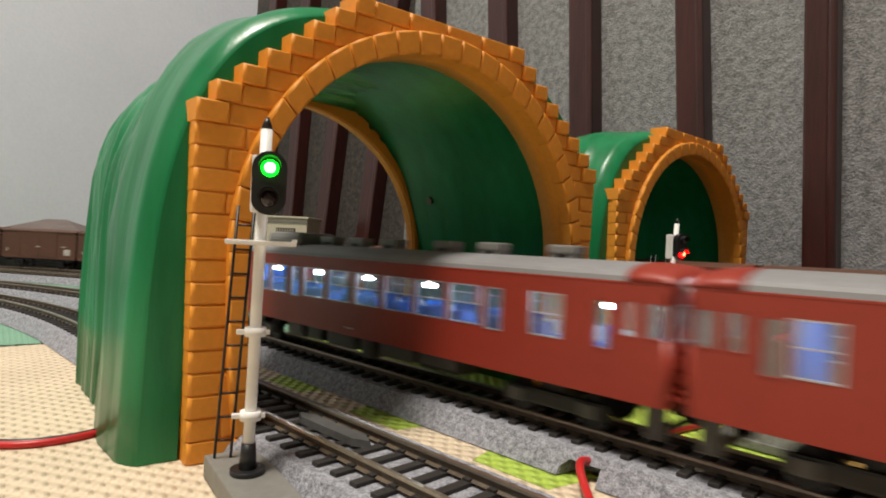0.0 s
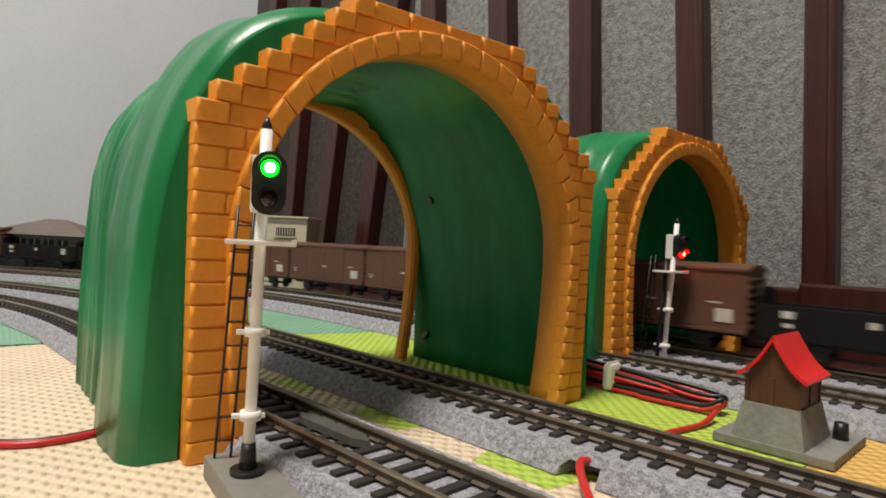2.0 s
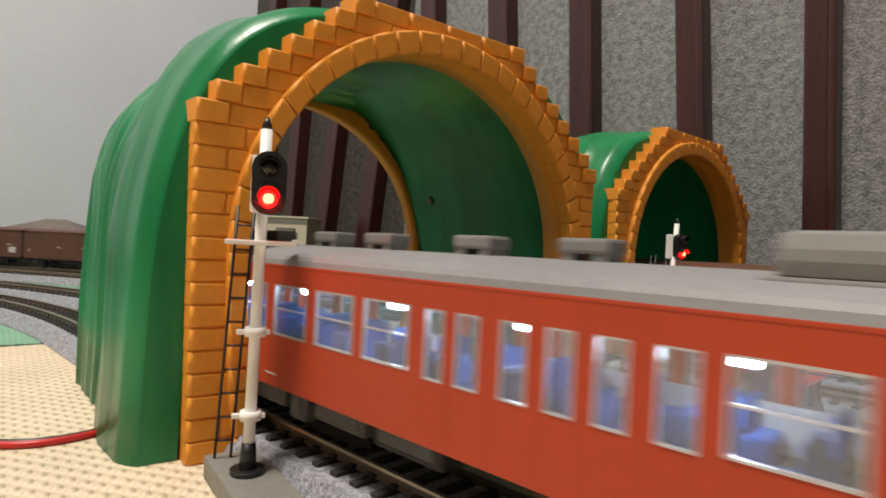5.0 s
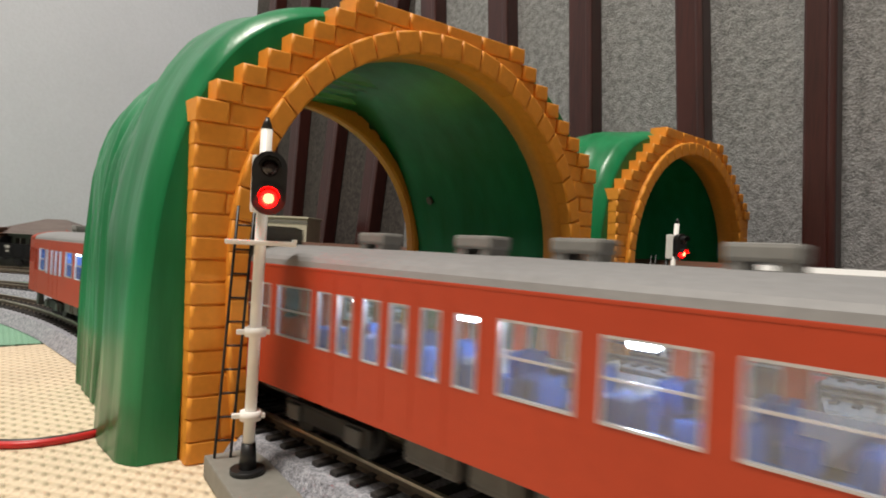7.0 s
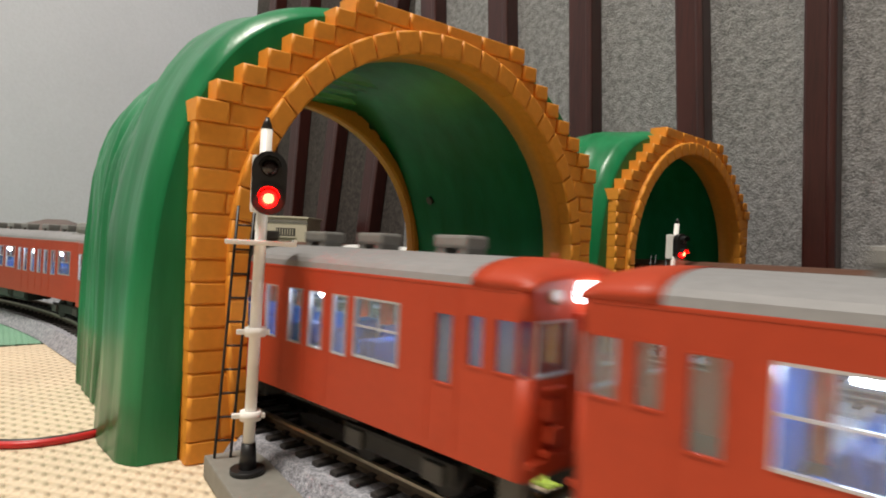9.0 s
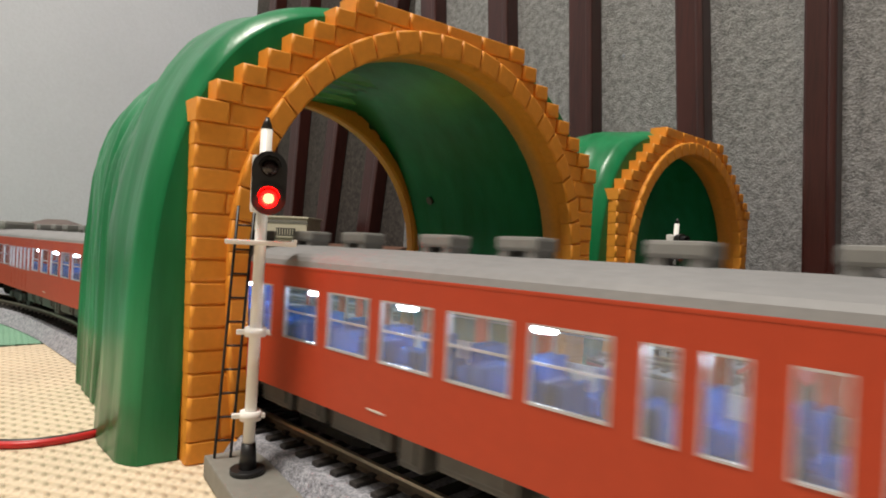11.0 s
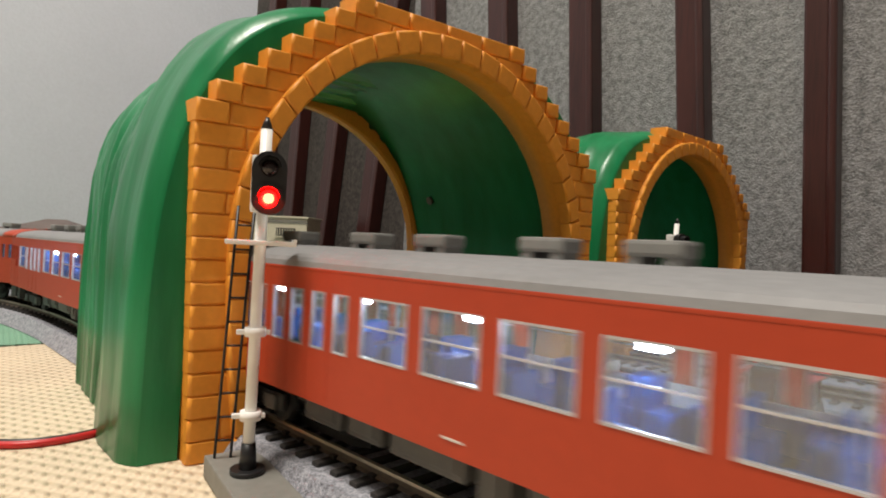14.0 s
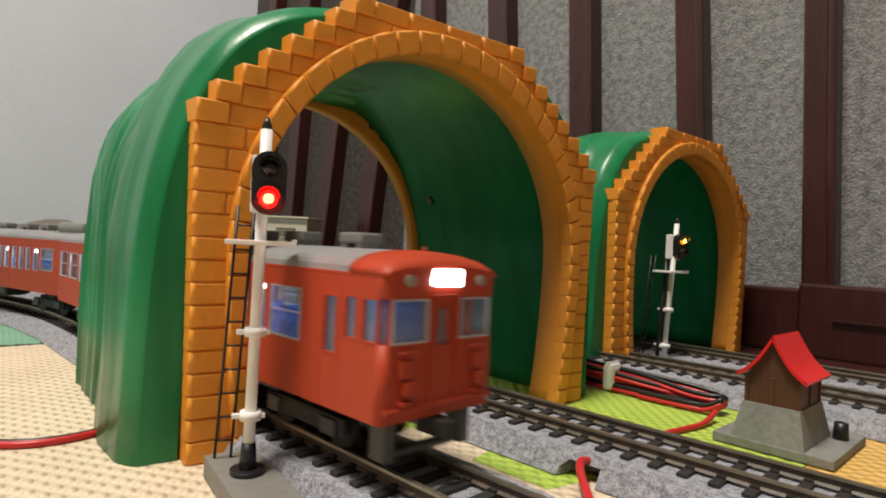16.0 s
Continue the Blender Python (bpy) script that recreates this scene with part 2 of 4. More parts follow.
# ---- foam mats with interlocking teeth ----
def foam_mat(name, outline, material, label):
    bm = bmesh.new()
    top = bm.faces.new([bm.verts.new((x, y, 0.0)) for x, y in outline])
    r = bmesh.ops.extrude_face_region(bm, geom=[top])
    for v in r["geom"]:
        if isinstance(v, bmesh.types.BMVert):
            v.co.z = -0.0119
    return tagged(part(name, bm, material), label, "mat", group="foam floor mats", kind="structure")
TOOTH = [-0.2770 + 0.0318 * i for i in range(8)]
seam = []
for i, x in enumerate(TOOTH):
    y = (0.1345, 0.1515)
    seam += [(x - 0.002, y[i % 2]), (x + 0.002, y[1 - i % 2])]
seam = [(-0.3835, 0.1345)] + seam + [(0.30, 0.1345)]
near = seam + [(0.30, -0.9), (-0.3835, -0.9)]
foam_mat("mat_cream", near[::-1], CREAM, "cream foam floor mat with pressed basket weave")
gap = [(x, y + 0.0004) for x, y in seam if x < -0.046]
foam_mat("mat_lime", gap + [(-0.046, 0.1349), (-0.046, 0.395), (-0.352, 0.395), (-0.338, 0.26), (-0.35, 0.222), (-0.3835, 0.18)], LIME, "lime green foam floor mat with woven relief")
foam_mat("mat_yellow", [(-0.0456, 0.1349), (0.30, 0.1349), (0.30, 0.395), (-0.0456, 0.395)], YELLOW, "yellow foam floor mat with woven relief")
foam_mat("mat_teal", [(-1.3, -1.2), (-0.39, -1.2), (-0.39, 0.05), (-0.3842, 0.1), (-0.3842, 0.1805), (-0.3508, 0.2225), (-0.3388, 0.2605), (-0.3528, 0.395), (-1.3, 0.395)], TEAL, "pale teal foam floor mat with puzzle edge")

# ---- tracks ----
XC, YC = -0.38, -0.57
Y_TRACK = (0.098, 0.1681, 0.302, 0.363)
RADII = [y - YC for y in Y_TRACK]
ZR = 0.0115
def path(s, R):
    """Point and heading on a track of bend radius R: s metres to the left of x = 0, round the bend and back."""
    L = -XC
    if s < L:
        return Vector((-s, YC + R, 0)), math.pi
    a = (s - L) / R
    if a < math.pi:
        return Vector((XC - R * math.sin(a), YC + R * math.cos(a), 0)), math.pi + a
    return Vector((XC + (a - math.pi) * R, YC - R, 0)), 2 * math.pi

def sweep(prof, R, s0, s1, n):
    """Profile (u across, z) run along the track; prof may depend on s."""
    bm, rows = bmesh.new(), []
    for i in range(n + 1):
        s = s0 + (s1 - s0) * i / n
        p, a = path(s, R)
        side = Vector((math.sin(a), -math.cos(a), 0))
        rows.append([bm.verts.new(p + side * u + Vector((0, 0, z))) for u, z in (prof(s) if callable(prof) else prof)])
    k = len(rows[0])
    for A, B in zip(rows, rows[1:]):
        for j in range(k):
            bm.faces.new((A[j], B[j], B[(j + 1) % k], A[(j + 1) % k]))
    bm.faces.new(rows[0]); bm.faces.new(rows[-1][::-1])
    return bm

def notched(s):
    """Roadbed outline; a cable duct opens in its near side."""
    if 0.0805 < s < 0.0915:
        foot = [(-0.0125, 0.0004), (-0.0125, 0.0048), (-0.0204, 0.0050)]
    else:
        foot = [(-0.0235, 0.0004), (-0.0220, 0.0026), (-0.0204, 0.0050)]
    return foot + [(-0.0185, 0.0076), (0.0185, 0.0076), (0.0235, 0.0004)]

def sleeper_mesh():
    bm = bmesh.new()
    add_box(bm, -0.00145, 0.00145, -0.0150, 0.0150, 0.0072, 0.0087, 0.0003)
    for u in (-0.00825, 0.00825):
        add_box(bm, -0.0011, 0.0011, u - 0.0018, u + 0.0018, 0.0086, 0.0093)
    me = bpy.data.meshes.new("sleeper")
    bm.to_mesh(me)
    bm.free()
    me.materials.append(SLEEPER)
    return me
SLEEPER_ME = sleeper_mesh()
TRACKS = []
for i, R in enumerate(RADII):
    t = tagged(new("model_railway_track"), "grey ballasted model railway track with dark sleepers on foam mats", "model track", group="model railway tracks")
    TRACKS.append(t)
    plain = [(-0.0235, 0.0004), (-0.0185, 0.0076), (0.0185, 0.0076), (0.0235, 0.0004)]
    if i > 1:
        plain = [(-0.0302, 0.0004), (-0.0255, 0.0076), (0.0255, 0.0076), (0.0302, 0.0004)]
    bm = sweep(notched if i == 1 else plain, R, -1.9, 1.7, 1440 if i == 1 else 360)
    part("roadbed", bm, BALLAST, t, "grey speckled ballast roadbed")
    for u in (-0.00825, 0.00825):
        r = part("rail", sweep([(u - 0.0011, 0.0086), (u - 0.0003, 0.0092), (u - 0.0003, 0.0104), (u - 0.0007, 0.0108), (u + 0.0007, 0.0108), (u + 0.0003, 0.0104), (u + 0.0003, 0.0092), (u + 0.0011, 0.0086)], R, -1.9, 1.7, 360), RAIL, t)
        part("rail_head", sweep([(u - 0.00075, 0.0108), (u - 0.00065, ZR), (u + 0.00065, ZR), (u + 0.00075, 0.0108)], R, -1.9, 1.7, 360), RAILHEAD, r)

# ---- toy tunnels ----
SK = radians(7.5)
def loc(u, d, z):
    """Tunnel space in mm: u across the portal, d back from its face, z up."""
    return Vector(((u * math.sin(SK) - d) / 1000, u * math.cos(SK) / 1000, z / 1000))

def arch_point(f, a, b, zc=62.0, cu=82.6, inset=5.0):
    """f from 0 (right foot) over the crown to 1 (left foot)."""
    lf = 0.215
    if f < lf:
        z = zc * f / lf
        return cu + a - inset * ((zc - z) / zc) ** 2, z
    if f > 1 - lf:
        z = zc * (1 - f) / lf
        return cu - a + inset * ((zc - z) / zc) ** 2, z
    th = math.pi * (f - lf) / (1 - 2 * lf)
    return cu + a * math.cos(th), zc + b * math.sin(th)

def solid(bm, quad, d0, d1, bev=0.7):
    """A block from a front outline (u, z) between the depths d0 and d1."""
    c = Vector((sum(p[0] for p in quad) / len(quad), sum(p[1] for p in quad) / len(quad)))
    def inner(p, cut):
        v = Vector(p) - c
        k = max(0.0, 1 - cut * bev / max(v.length, 0.01) * 1.3)
        return c + v * k
    side = math.copysign(bev, d1 - d0)
    rings = [[bm.verts.new(loc(q[0], d0 + side * deep, q[1])) for q in (inner(p, cut) for p in quad)] for cut, deep in ((1.0, 0.0), (0.3, 0.3), (0.0, 1.0))]
    rings.append([bm.verts.new(loc(p[0], d1, p[1])) for p in quad])
    n = len(quad)
    bm.faces.new(rings[0])
    for k, (A, B) in enumerate(zip(rings, rings[1:])):
        for i in range(n):
            j = (i + 1) % n
            bm.faces.new((A[i], B[i], B[j], A[j])).smooth = k < 2
    bm.faces.new(rings[-1][::-1])
    return bm

def ring_left(z, a=73.5, b=78.0, zc=62.0):
    """Half width of the ring's outer line at height z."""
    if z < zc:
        return a - 5.0 * ((zc - z) / zc) ** 2
    k = (z - zc) / b
    return a * math.sqrt(max(0.0, 1 - k * k))

def outer_half(z):
    if z < 103:
        return 82.0 + 2.2 * z / 103
    return 86.0 - 6.95 * (1 + int((z - 103) / 6.05))

def tunnel():
    t = tagged(new("toy_tunnel"), "green plastic toy tunnel with orange brick portal", "toy tunnel", group="toy tunnels")
    # green shell: two skins and rims
    bm = bmesh.new()
    nd, na = 96, 96
    def shell(d, f, inner):
        g = d / 112
        if inner:
            W, H, e = 82.5, 141.0, 2.5
        else:
            bulge = 14.0 + 1.6 * math.sin(g * 7.0) - 12.5 * g
            lip = math.sqrt(min(1.0, (d + 0.6) / 7.0))
            W, H, e = 82.0 + bulge * (0.62 + 0.38 * lip), 139.5 + 5.5 * lip - 9.0 * g + 2.5 * math.sin(g * 5), 3.4 + 1.3 * g
        th = math.pi * f
        c, s = math.cos(th), math.sin(th)
        u = 82.6 + W * math.copysign(abs(c) ** (2 / e), c)
        z = H * abs(s) ** (2 / e)
        if not inner:
            back = min(1.0, max(0.0, (d - 15) / 22))
            warp = 0.5 * noise.noise(Vector((g * 2.0, f * 6.0, 9.0)))
            n1 = noise.noise(Vector((g * 9 + warp, f * 5 + g * 2, 0.0)))
            n2 = noise.noise(Vector((g * 24 + 2 * warp + 3, f * 9, 2.0)))
            fold = back * ((0.45 - abs(n1)) * 3.4 + (0.4 - abs(n2)) * 1.8 + noise.noise(Vector((g * 3.0, f * 4, 5.0))) * 3.5)
            fold *= min(1.0, 0.45 + z / 60)
            u += math.copysign(abs(c) ** 0.6, c) * fold
            z += s * fold * 0.8
            if z < 22:
                u += math.copysign((22 - z) * 0.07 * (0.4 + 0.6 * math.sin(g * 3.1)), c)
        return loc(u, 5 + d * 0.98, max(z, 0.15))
    G = {}
    for inner in (0, 1):
        for i in range(nd + 1):
            for j in range(na + 1):
                G[inner, i, j] = bm.verts.new(shell(112 * i / nd, j / na, inner))
        for i in range(nd):
            for j in range(na):
                q = (G[inner, i, j], G[inner, i + 1, j], G[inner, i + 1, j + 1], G[inner, i, j + 1])
                bm.faces.new(q if inner else q[::-1]).smooth = True
    for i in (0, nd):
        for j in range(na):
            bm.faces.new((G[0, i, j], G[0, i, j + 1], G[1, i, j + 1], G[1, i, j]))
    for j in (0, na):
        for i in range(nd):
            bm.faces.new((G[0, i, j], G[1, i, j], G[1, i + 1, j], G[0, i + 1, j]))
    part("shell", bm, GREEN, t, "glossy green plastic hillside shell")
    # screw bosses inside
    for u, d, z in ((104.2, 105.0, 139.0), (152.9, 91.2, 90.5), (164.6, 104.0, 14.0)):
        p, q = loc(u, d, z), loc(82.6, d, 62.0)
        part("screw_boss", rodm(p, p + (q - p).normalized() * 0.0012, 0.0022, 14), RAIL, t, "brown screw head")
    # portals
    for d0, sign, ai, bi in ((0.0, 1, 68.3, 70.3), (112.0, -1, 74.5, 71.5)):
        dd = lambda v: d0 + sign * v
        ro = 74.0 if sign > 0 else 78.0
        reveal, plate = (12.0, 9.0) if sign > 0 else (4.0, 3.0)
        bm = bmesh.new()
        # backing plate: one outline from the stepped edge to the arch
        back = 0.0 if sign > 0 else 9.0
        rows = [6.4375 * k for k in range(17)] + [103 + 6.05 * k for k in range(1, 8)]
        right = []
        for z0, z1 in zip(rows, rows[1:]):
            zm = (z0 + z1) / 2
            ho = max(outer_half(zm) - 0.4 - back, ring_left(zm, ro, 79.0) + 0.6)
            right += [(82.6 + ho, z0 + 0.01), (82.6 + ho, z1 - 0.01)]
        arch = [arch_point(i / 40, ro - 3.0, 74.0 if sign > 0 else 74.0) for i in range(41)]
        line = right + [(165.2 - u, z) for u, z in reversed(right)] + list(reversed(arch))
        A = [bm.verts.new(loc(u, dd(-0.2), z)) for u, z in line]
        B = [bm.verts.new(loc(u, dd(plate), z)) for u, z in line]
        bm.faces.new(A); bm.faces.new(B[::-1])
        for i in range(len(line)):
            j = (i + 1) % len(line)
            bm.faces.new((A[i], A[j], B[j], B[i]))
        portal = part("portal", bm, ORANGE, t, "orange plastic brick portal")
        # ring reveal
        bm = bmesh.new()
        n = 48
        ringv = []
        for i in range(n + 1):
            pi_, po = arch_point(i / n, ai + 0.5, bi + 0.4), arch_point(i / n, ro - 0.8, 77.8)
            ringv.append([bm.verts.new(loc(p[0], d, p[1])) for p, d in ((pi_, dd(-1.4)), (po, dd(-1.4)), (po, dd(reveal)), (pi_, dd(reveal)))])
        for A, B in zip(ringv, ringv[1:]):
            for k in range(4):
                bm.faces.new((A[k], A[(k + 1) % 4], B[(k + 1) % 4], B[k])).smooth = k == 3
        bm.faces.new(ringv[0]); bm.faces.new(ringv[-1][::-1])
        part("arch_ring", bm, ORANGE, t)
        # voussoirs
        nv = 43
        for i in range(nv):
            f0, f1 = (i + 0.015) / nv, (i + 0.985) / nv
            q = [arch_point(f0, ai, bi), arch_point(f0, ro, 78.4), arch_point((f0 + f1) / 2, ro + 0.1, 78.5), arch_point(f1, ro, 78.4), arch_point(f1, ai, bi), arch_point((f0 + f1) / 2, ai, bi)]
            part("voussoir", solid(bmesh.new(), q, dd(-3.6), dd(2.0), 0.8), ORANGE, portal)
        # bricks
        for k, (z0, z1) in enumerate(zip(rows, rows[1:])):
            zm = (z0 + z1) / 2
            ho, hi = outer_half(zm) - back, ring_left(zm, ro - 1.5, 76.5)
            if zm > 138:
                hi = 0.0
            for sg in (-1, 1):
                edge, first = ho, True
                step = 7.2 if zm > 103 else (9.0 if k % 2 else 14.0)
                while edge - hi > 1.2:
                    nxt = max(hi, edge - step)
                    if nxt - hi < 2.5:
                        nxt = hi
                    proud = -1.9 if (first and zm > 96) else -0.9 - 0.25 * random.random()
                    q = [(82.6 + sg * (nxt + 0.12), z0 + 0.12), (82.6 + sg * edge, z0 + 0.12), (82.6 + sg * edge, z1 - 0.12), (82.6 + sg * (nxt + 0.12), z1 - 0.12)]
                    part("brick", solid(bmesh.new(), q if sg > 0 else q[::-1], dd(proud), dd(2.5 if not (first and zm > 96 and sign > 0) else 8.5), 0.95), ORANGE, portal)
                    edge, first, step = nxt, False, 14.0
    return t
TUNNEL_NEAR = tunnel()
TUNNEL_NEAR.matrix_basis = pose(-0.1628, 0.0657, 0, 0, 0, -1.9)
TUNNEL_FAR = copy_thing(TUNNEL_NEAR, pose(-0.1586, 0.2967, 0, 0, 0, 1.9))
tagged(TUNNEL_NEAR, "green plastic toy tunnel with orange brick portal over two tracks")
tagged(TUNNEL_FAR, "green plastic toy tunnel with orange portal beside the partition")

# ---- colour light signals ----
def ball(name, r, on, parent):
    """A lamp ball: the front half glows, the back half is dark glass."""
    bm = bmesh.new()
    bmesh.ops.create_icosphere(bm, subdivisions=4, radius=r)
    for f in bm.faces:
        f.smooth = True
        x = f.calc_center_median().x
        f.material_index = 0 if x > 0.80 * r else (1 if x > 0 else 2)
    return part(name, bm, [*on, LENS_OFF], parent)

def signal(lean, upper, lower, with_plate):
    """Lamps face +x. upper and lower: lit materials of the two lamps."""
    s = tagged(new("signal_post"), "white model railway colour light signal with black ladder", "railway signal", group="colour light signals")
    k = math.tan(radians(lean))
    part("foot", rodm((0, 0, 0.0), (0, 0, 0.0012), 0.0042, 20), BLACK, s)
    part("socket", rodm((0, 0, 0.001), (0, 0, 0.0075), 0.0022, 16, 0.0017), BLACK, s)
    part("pole", rodm((0, 0, 0.007), (0, k * 0.083, 0.0855), 0.00145, 14), WHITE, s, "white pole")
    part("finial", rodm((0, k * 0.083, 0.0855), (0, k * 0.086, 0.0885), 0.0015, 12, 0.0004), BLACK, s, "pointed black cap")
    for z in (0.0132, 0.0340):
        y = k * z
        ring = part("collar", rodm((0, y, z), (0, y, z + 0.0022), 0.0026, 16), WHITE, s)
        part("bracket", boxm(-0.0075, 0.001, y - 0.0006, y + 0.0006, z + 0.0004, z + 0.0016, 0.0002), WHITE, ring)
        part("bracket", boxm(-0.0006, 0.0006, y - 0.0045, y + 0.0035, z + 0.0004, z + 0.0016, 0.0002), WHITE, ring)
    y = k * 0.062
    pl = part("platform", boxm(-0.008, 0.0045, y - 0.0082, y + 0.0085, 0.0566, 0.0578, 0.0003), WHITE, s, "white service platform")
    part("platform_edge", boxm(-0.008, 0.0045, y + 0.0078, y + 0.0086, 0.0576, 0.0584), WHITE, pl)
    # black rear pole and ladder
    part("cable_pipe", rodm((-0.0045, -0.0005, 0.001), (-0.0045, k * 0.06, 0.064), 0.0012, 10), BLACK, s)
    lad = part("ladder", rod(rodm((-0.0115, -0.0085, 0.0), (-0.0075, -0.0055, 0.0665), 0.0004, 6), (-0.0115, -0.0045, 0.0), (-0.0075, -0.0015, 0.0665), 0.0004, 6), BLACK, s, "thin black ladder")
    for i in range(10):
        f = 0.07 + 0.095 * i
        part("rung", rodm((-0.0115 + 0.004 * f, -0.0085 + 0.003 * f, 0.0665 * f), (-0.0115 + 0.004 * f, -0.0045 + 0.003 * f, 0.0665 * f), 0.0003, 6), BLACK, lad)
    # head
    hy = k * 0.078 + 0.0012
    bm = bmesh.new()
    out = []
    for a in range(24):
        th = 2 * math.pi * a / 24
        out.append((hy + 0.0042 * math.cos(th), 0.0719 + math.copysign(0.0036, math.sin(th)) + 0.0042 * math.sin(th)))
    prism(bm, out, 0.0005, 0.0036)
    head = part("head", bm, BLACK, s, "black oval lamp head")
    part("lamp_case", boxm(-0.0045, 0.0004, hy - 0.0043, hy + 0.002, 0.0648, 0.0790, 0.0006), WHITE, s, "white lamp case")
    lamps = []
    for z, on in ((0.0755, upper), (0.0680, lower)):
        bm = bmesh.new()
        n = 14
        A, B = [], []
        for i in range(n + 1):
            th = math.pi * (0.02 + 0.96 * i / n)
            A.append(bm.verts.new((0.0034, hy + 0.0026 * math.cos(th), z + 0.0026 * math.sin(th))))
            B.append(bm.verts.new((0.0068, hy + 0.0026 * math.cos(th), z + 0.0028 * math.sin(th))))
        for i in range(n):
            bm.faces.new((A[i], A[i + 1], B[i + 1], B[i]))
        r = bmesh.ops.extrude_face_region(bm, geom=list(bm.faces))
        for v in r["geom"]:
            if isinstance(v, bmesh.types.BMVert):
                v.co.z += 0.0003
        part("hood", bm, BLACK, head)
        b = ball("lamp_ball", 0.0021, on, head)
        b.location = (0.0034, hy, z)
        lamps.append(b)
    return s, lamps
SIGNAL_NEAR, LAMPS_NEAR = signal(0.4, G_ON, R_ON, True)
SIGNAL_NEAR.matrix_basis = pose(-0.1337, 0.0699, 0.0062, 0, 0, -28)
SIGNAL_FAR, LAMPS_FAR = signal(4.3, Y_ON, R_ON, False)
SIGNAL_FAR.matrix_basis = pose(-0.1427, 0.3297, 0.0004, 0, 0, -14)
LAMPS_NEAR_SPOTS = [tuple(b.location) for b in LAMPS_NEAR]
LAMPS_FAR_SPOTS = [tuple(b.location) for b in LAMPS_FAR]
tagged(SIGNAL_NEAR, "white colour light signal with black ladder on grey base")
tagged(SIGNAL_FAR, "small white colour light signal in front of far tunnel")
bm = boxm(0.0, 0.054, 0.0, 0.0140, 0.0003, 0.0061, 0.0006)
bm.transform(pose(-0.1519, 0.0667, 0, 0, 0, -11))
bm.transform(pose(-0.1337, 0.0699, 0.0062, 0, 0, -28).inverted())
part("base_plate", bm, PLATE, SIGNAL_NEAR, "grey plastic base plate")

# ---- railcars ----
CAR = 0.289
OFFSETS = (0.0, 0.293, 0.591, 0.884)
D_CAR, D_PITCH = 0.2707, 0.2742
BIGA = [(28.2, 44.3), (90.8, 106.3), (110.8, 126.8), (130.9, 146.9), (151, 166.6), (170.3, 185.5), (247.5, 262.8)]
NARA = [(46.3, 52.6), (58.3, 64.5), (67.9, 74.2), (78.2, 84.2), (190.4, 195.6), (198.8, 204.6), (209.6, 215.4), (219.2, 224.6), (228.2, 233.8), (238, 244)]
BIGB = [(4.3, 20.5), (24.1, 40.4), (101, 116.6), (121, 136.5), (141, 156.8), (161, 176.6), (180.2, 195.4), (240.2, 255.8)]
NARB = [(43.6, 49.4), (52, 57.8), (61.8, 67.8), (71, 76.8), (80.8, 86.4), (90.3, 96), (199.6, 205.6), (211.8, 218), (221.4, 227.4), (231.6, 237.4)]
HW = 0.0185

def panel(xs, zs, holes, y0, y1):
    """A wall in the xz plane between the depths y0 and y1, with openings (x0, x1, z0, z1), as one welded mesh."""
    bm = bmesh.new()
    xs = sorted({*xs, *[h[0] for h in holes], *[h[1] for h in holes]})
    zs = sorted({*zs, *[h[2] for h in holes], *[h[3] for h in holes]})
    V = [[[bm.verts.new((x, y, z)) for y in (y0, y1)] for z in zs] for x in xs]
    def full(i, j):
        if not (0 <= i < len(xs) - 1 and 0 <= j < len(zs) - 1):
            return False
        cx, cz = (xs[i] + xs[i + 1]) / 2, (zs[j] + zs[j + 1]) / 2
        return not any(h[0] < cx < h[1] and h[2] < cz < h[3] for h in holes)
    for i in range(len(xs) - 1):
        for j in range(len(zs) - 1):
            if not full(i, j):
                continue
            for d in (0, 1):
                bm.faces.new((V[i][j][d], V[i + 1][j][d], V[i + 1][j + 1][d], V[i][j + 1][d]))
            for (di, dj), (a, b) in (((-1, 0), (V[i][j], V[i][j + 1])), ((1, 0), (V[i + 1][j], V[i + 1][j + 1])), ((0, -1), (V[i][j], V[i + 1][j])), ((0, 1), (V[i][j + 1], V[i + 1][j + 1]))):
                if not full(i + di, j + dj):
                    bm.faces.new((a[0], b[0], b[1], a[1]))
    for v in [v for v in bm.verts if not v.link_faces]:
        bm.verts.remove(v)
    return bm

def frame_ring(a, b, z0, z1, w, y0, y1):
    return panel([a, b], [z0, z1], [(a + w, b - w, z0 + w, z1 - w)], y0, y1)

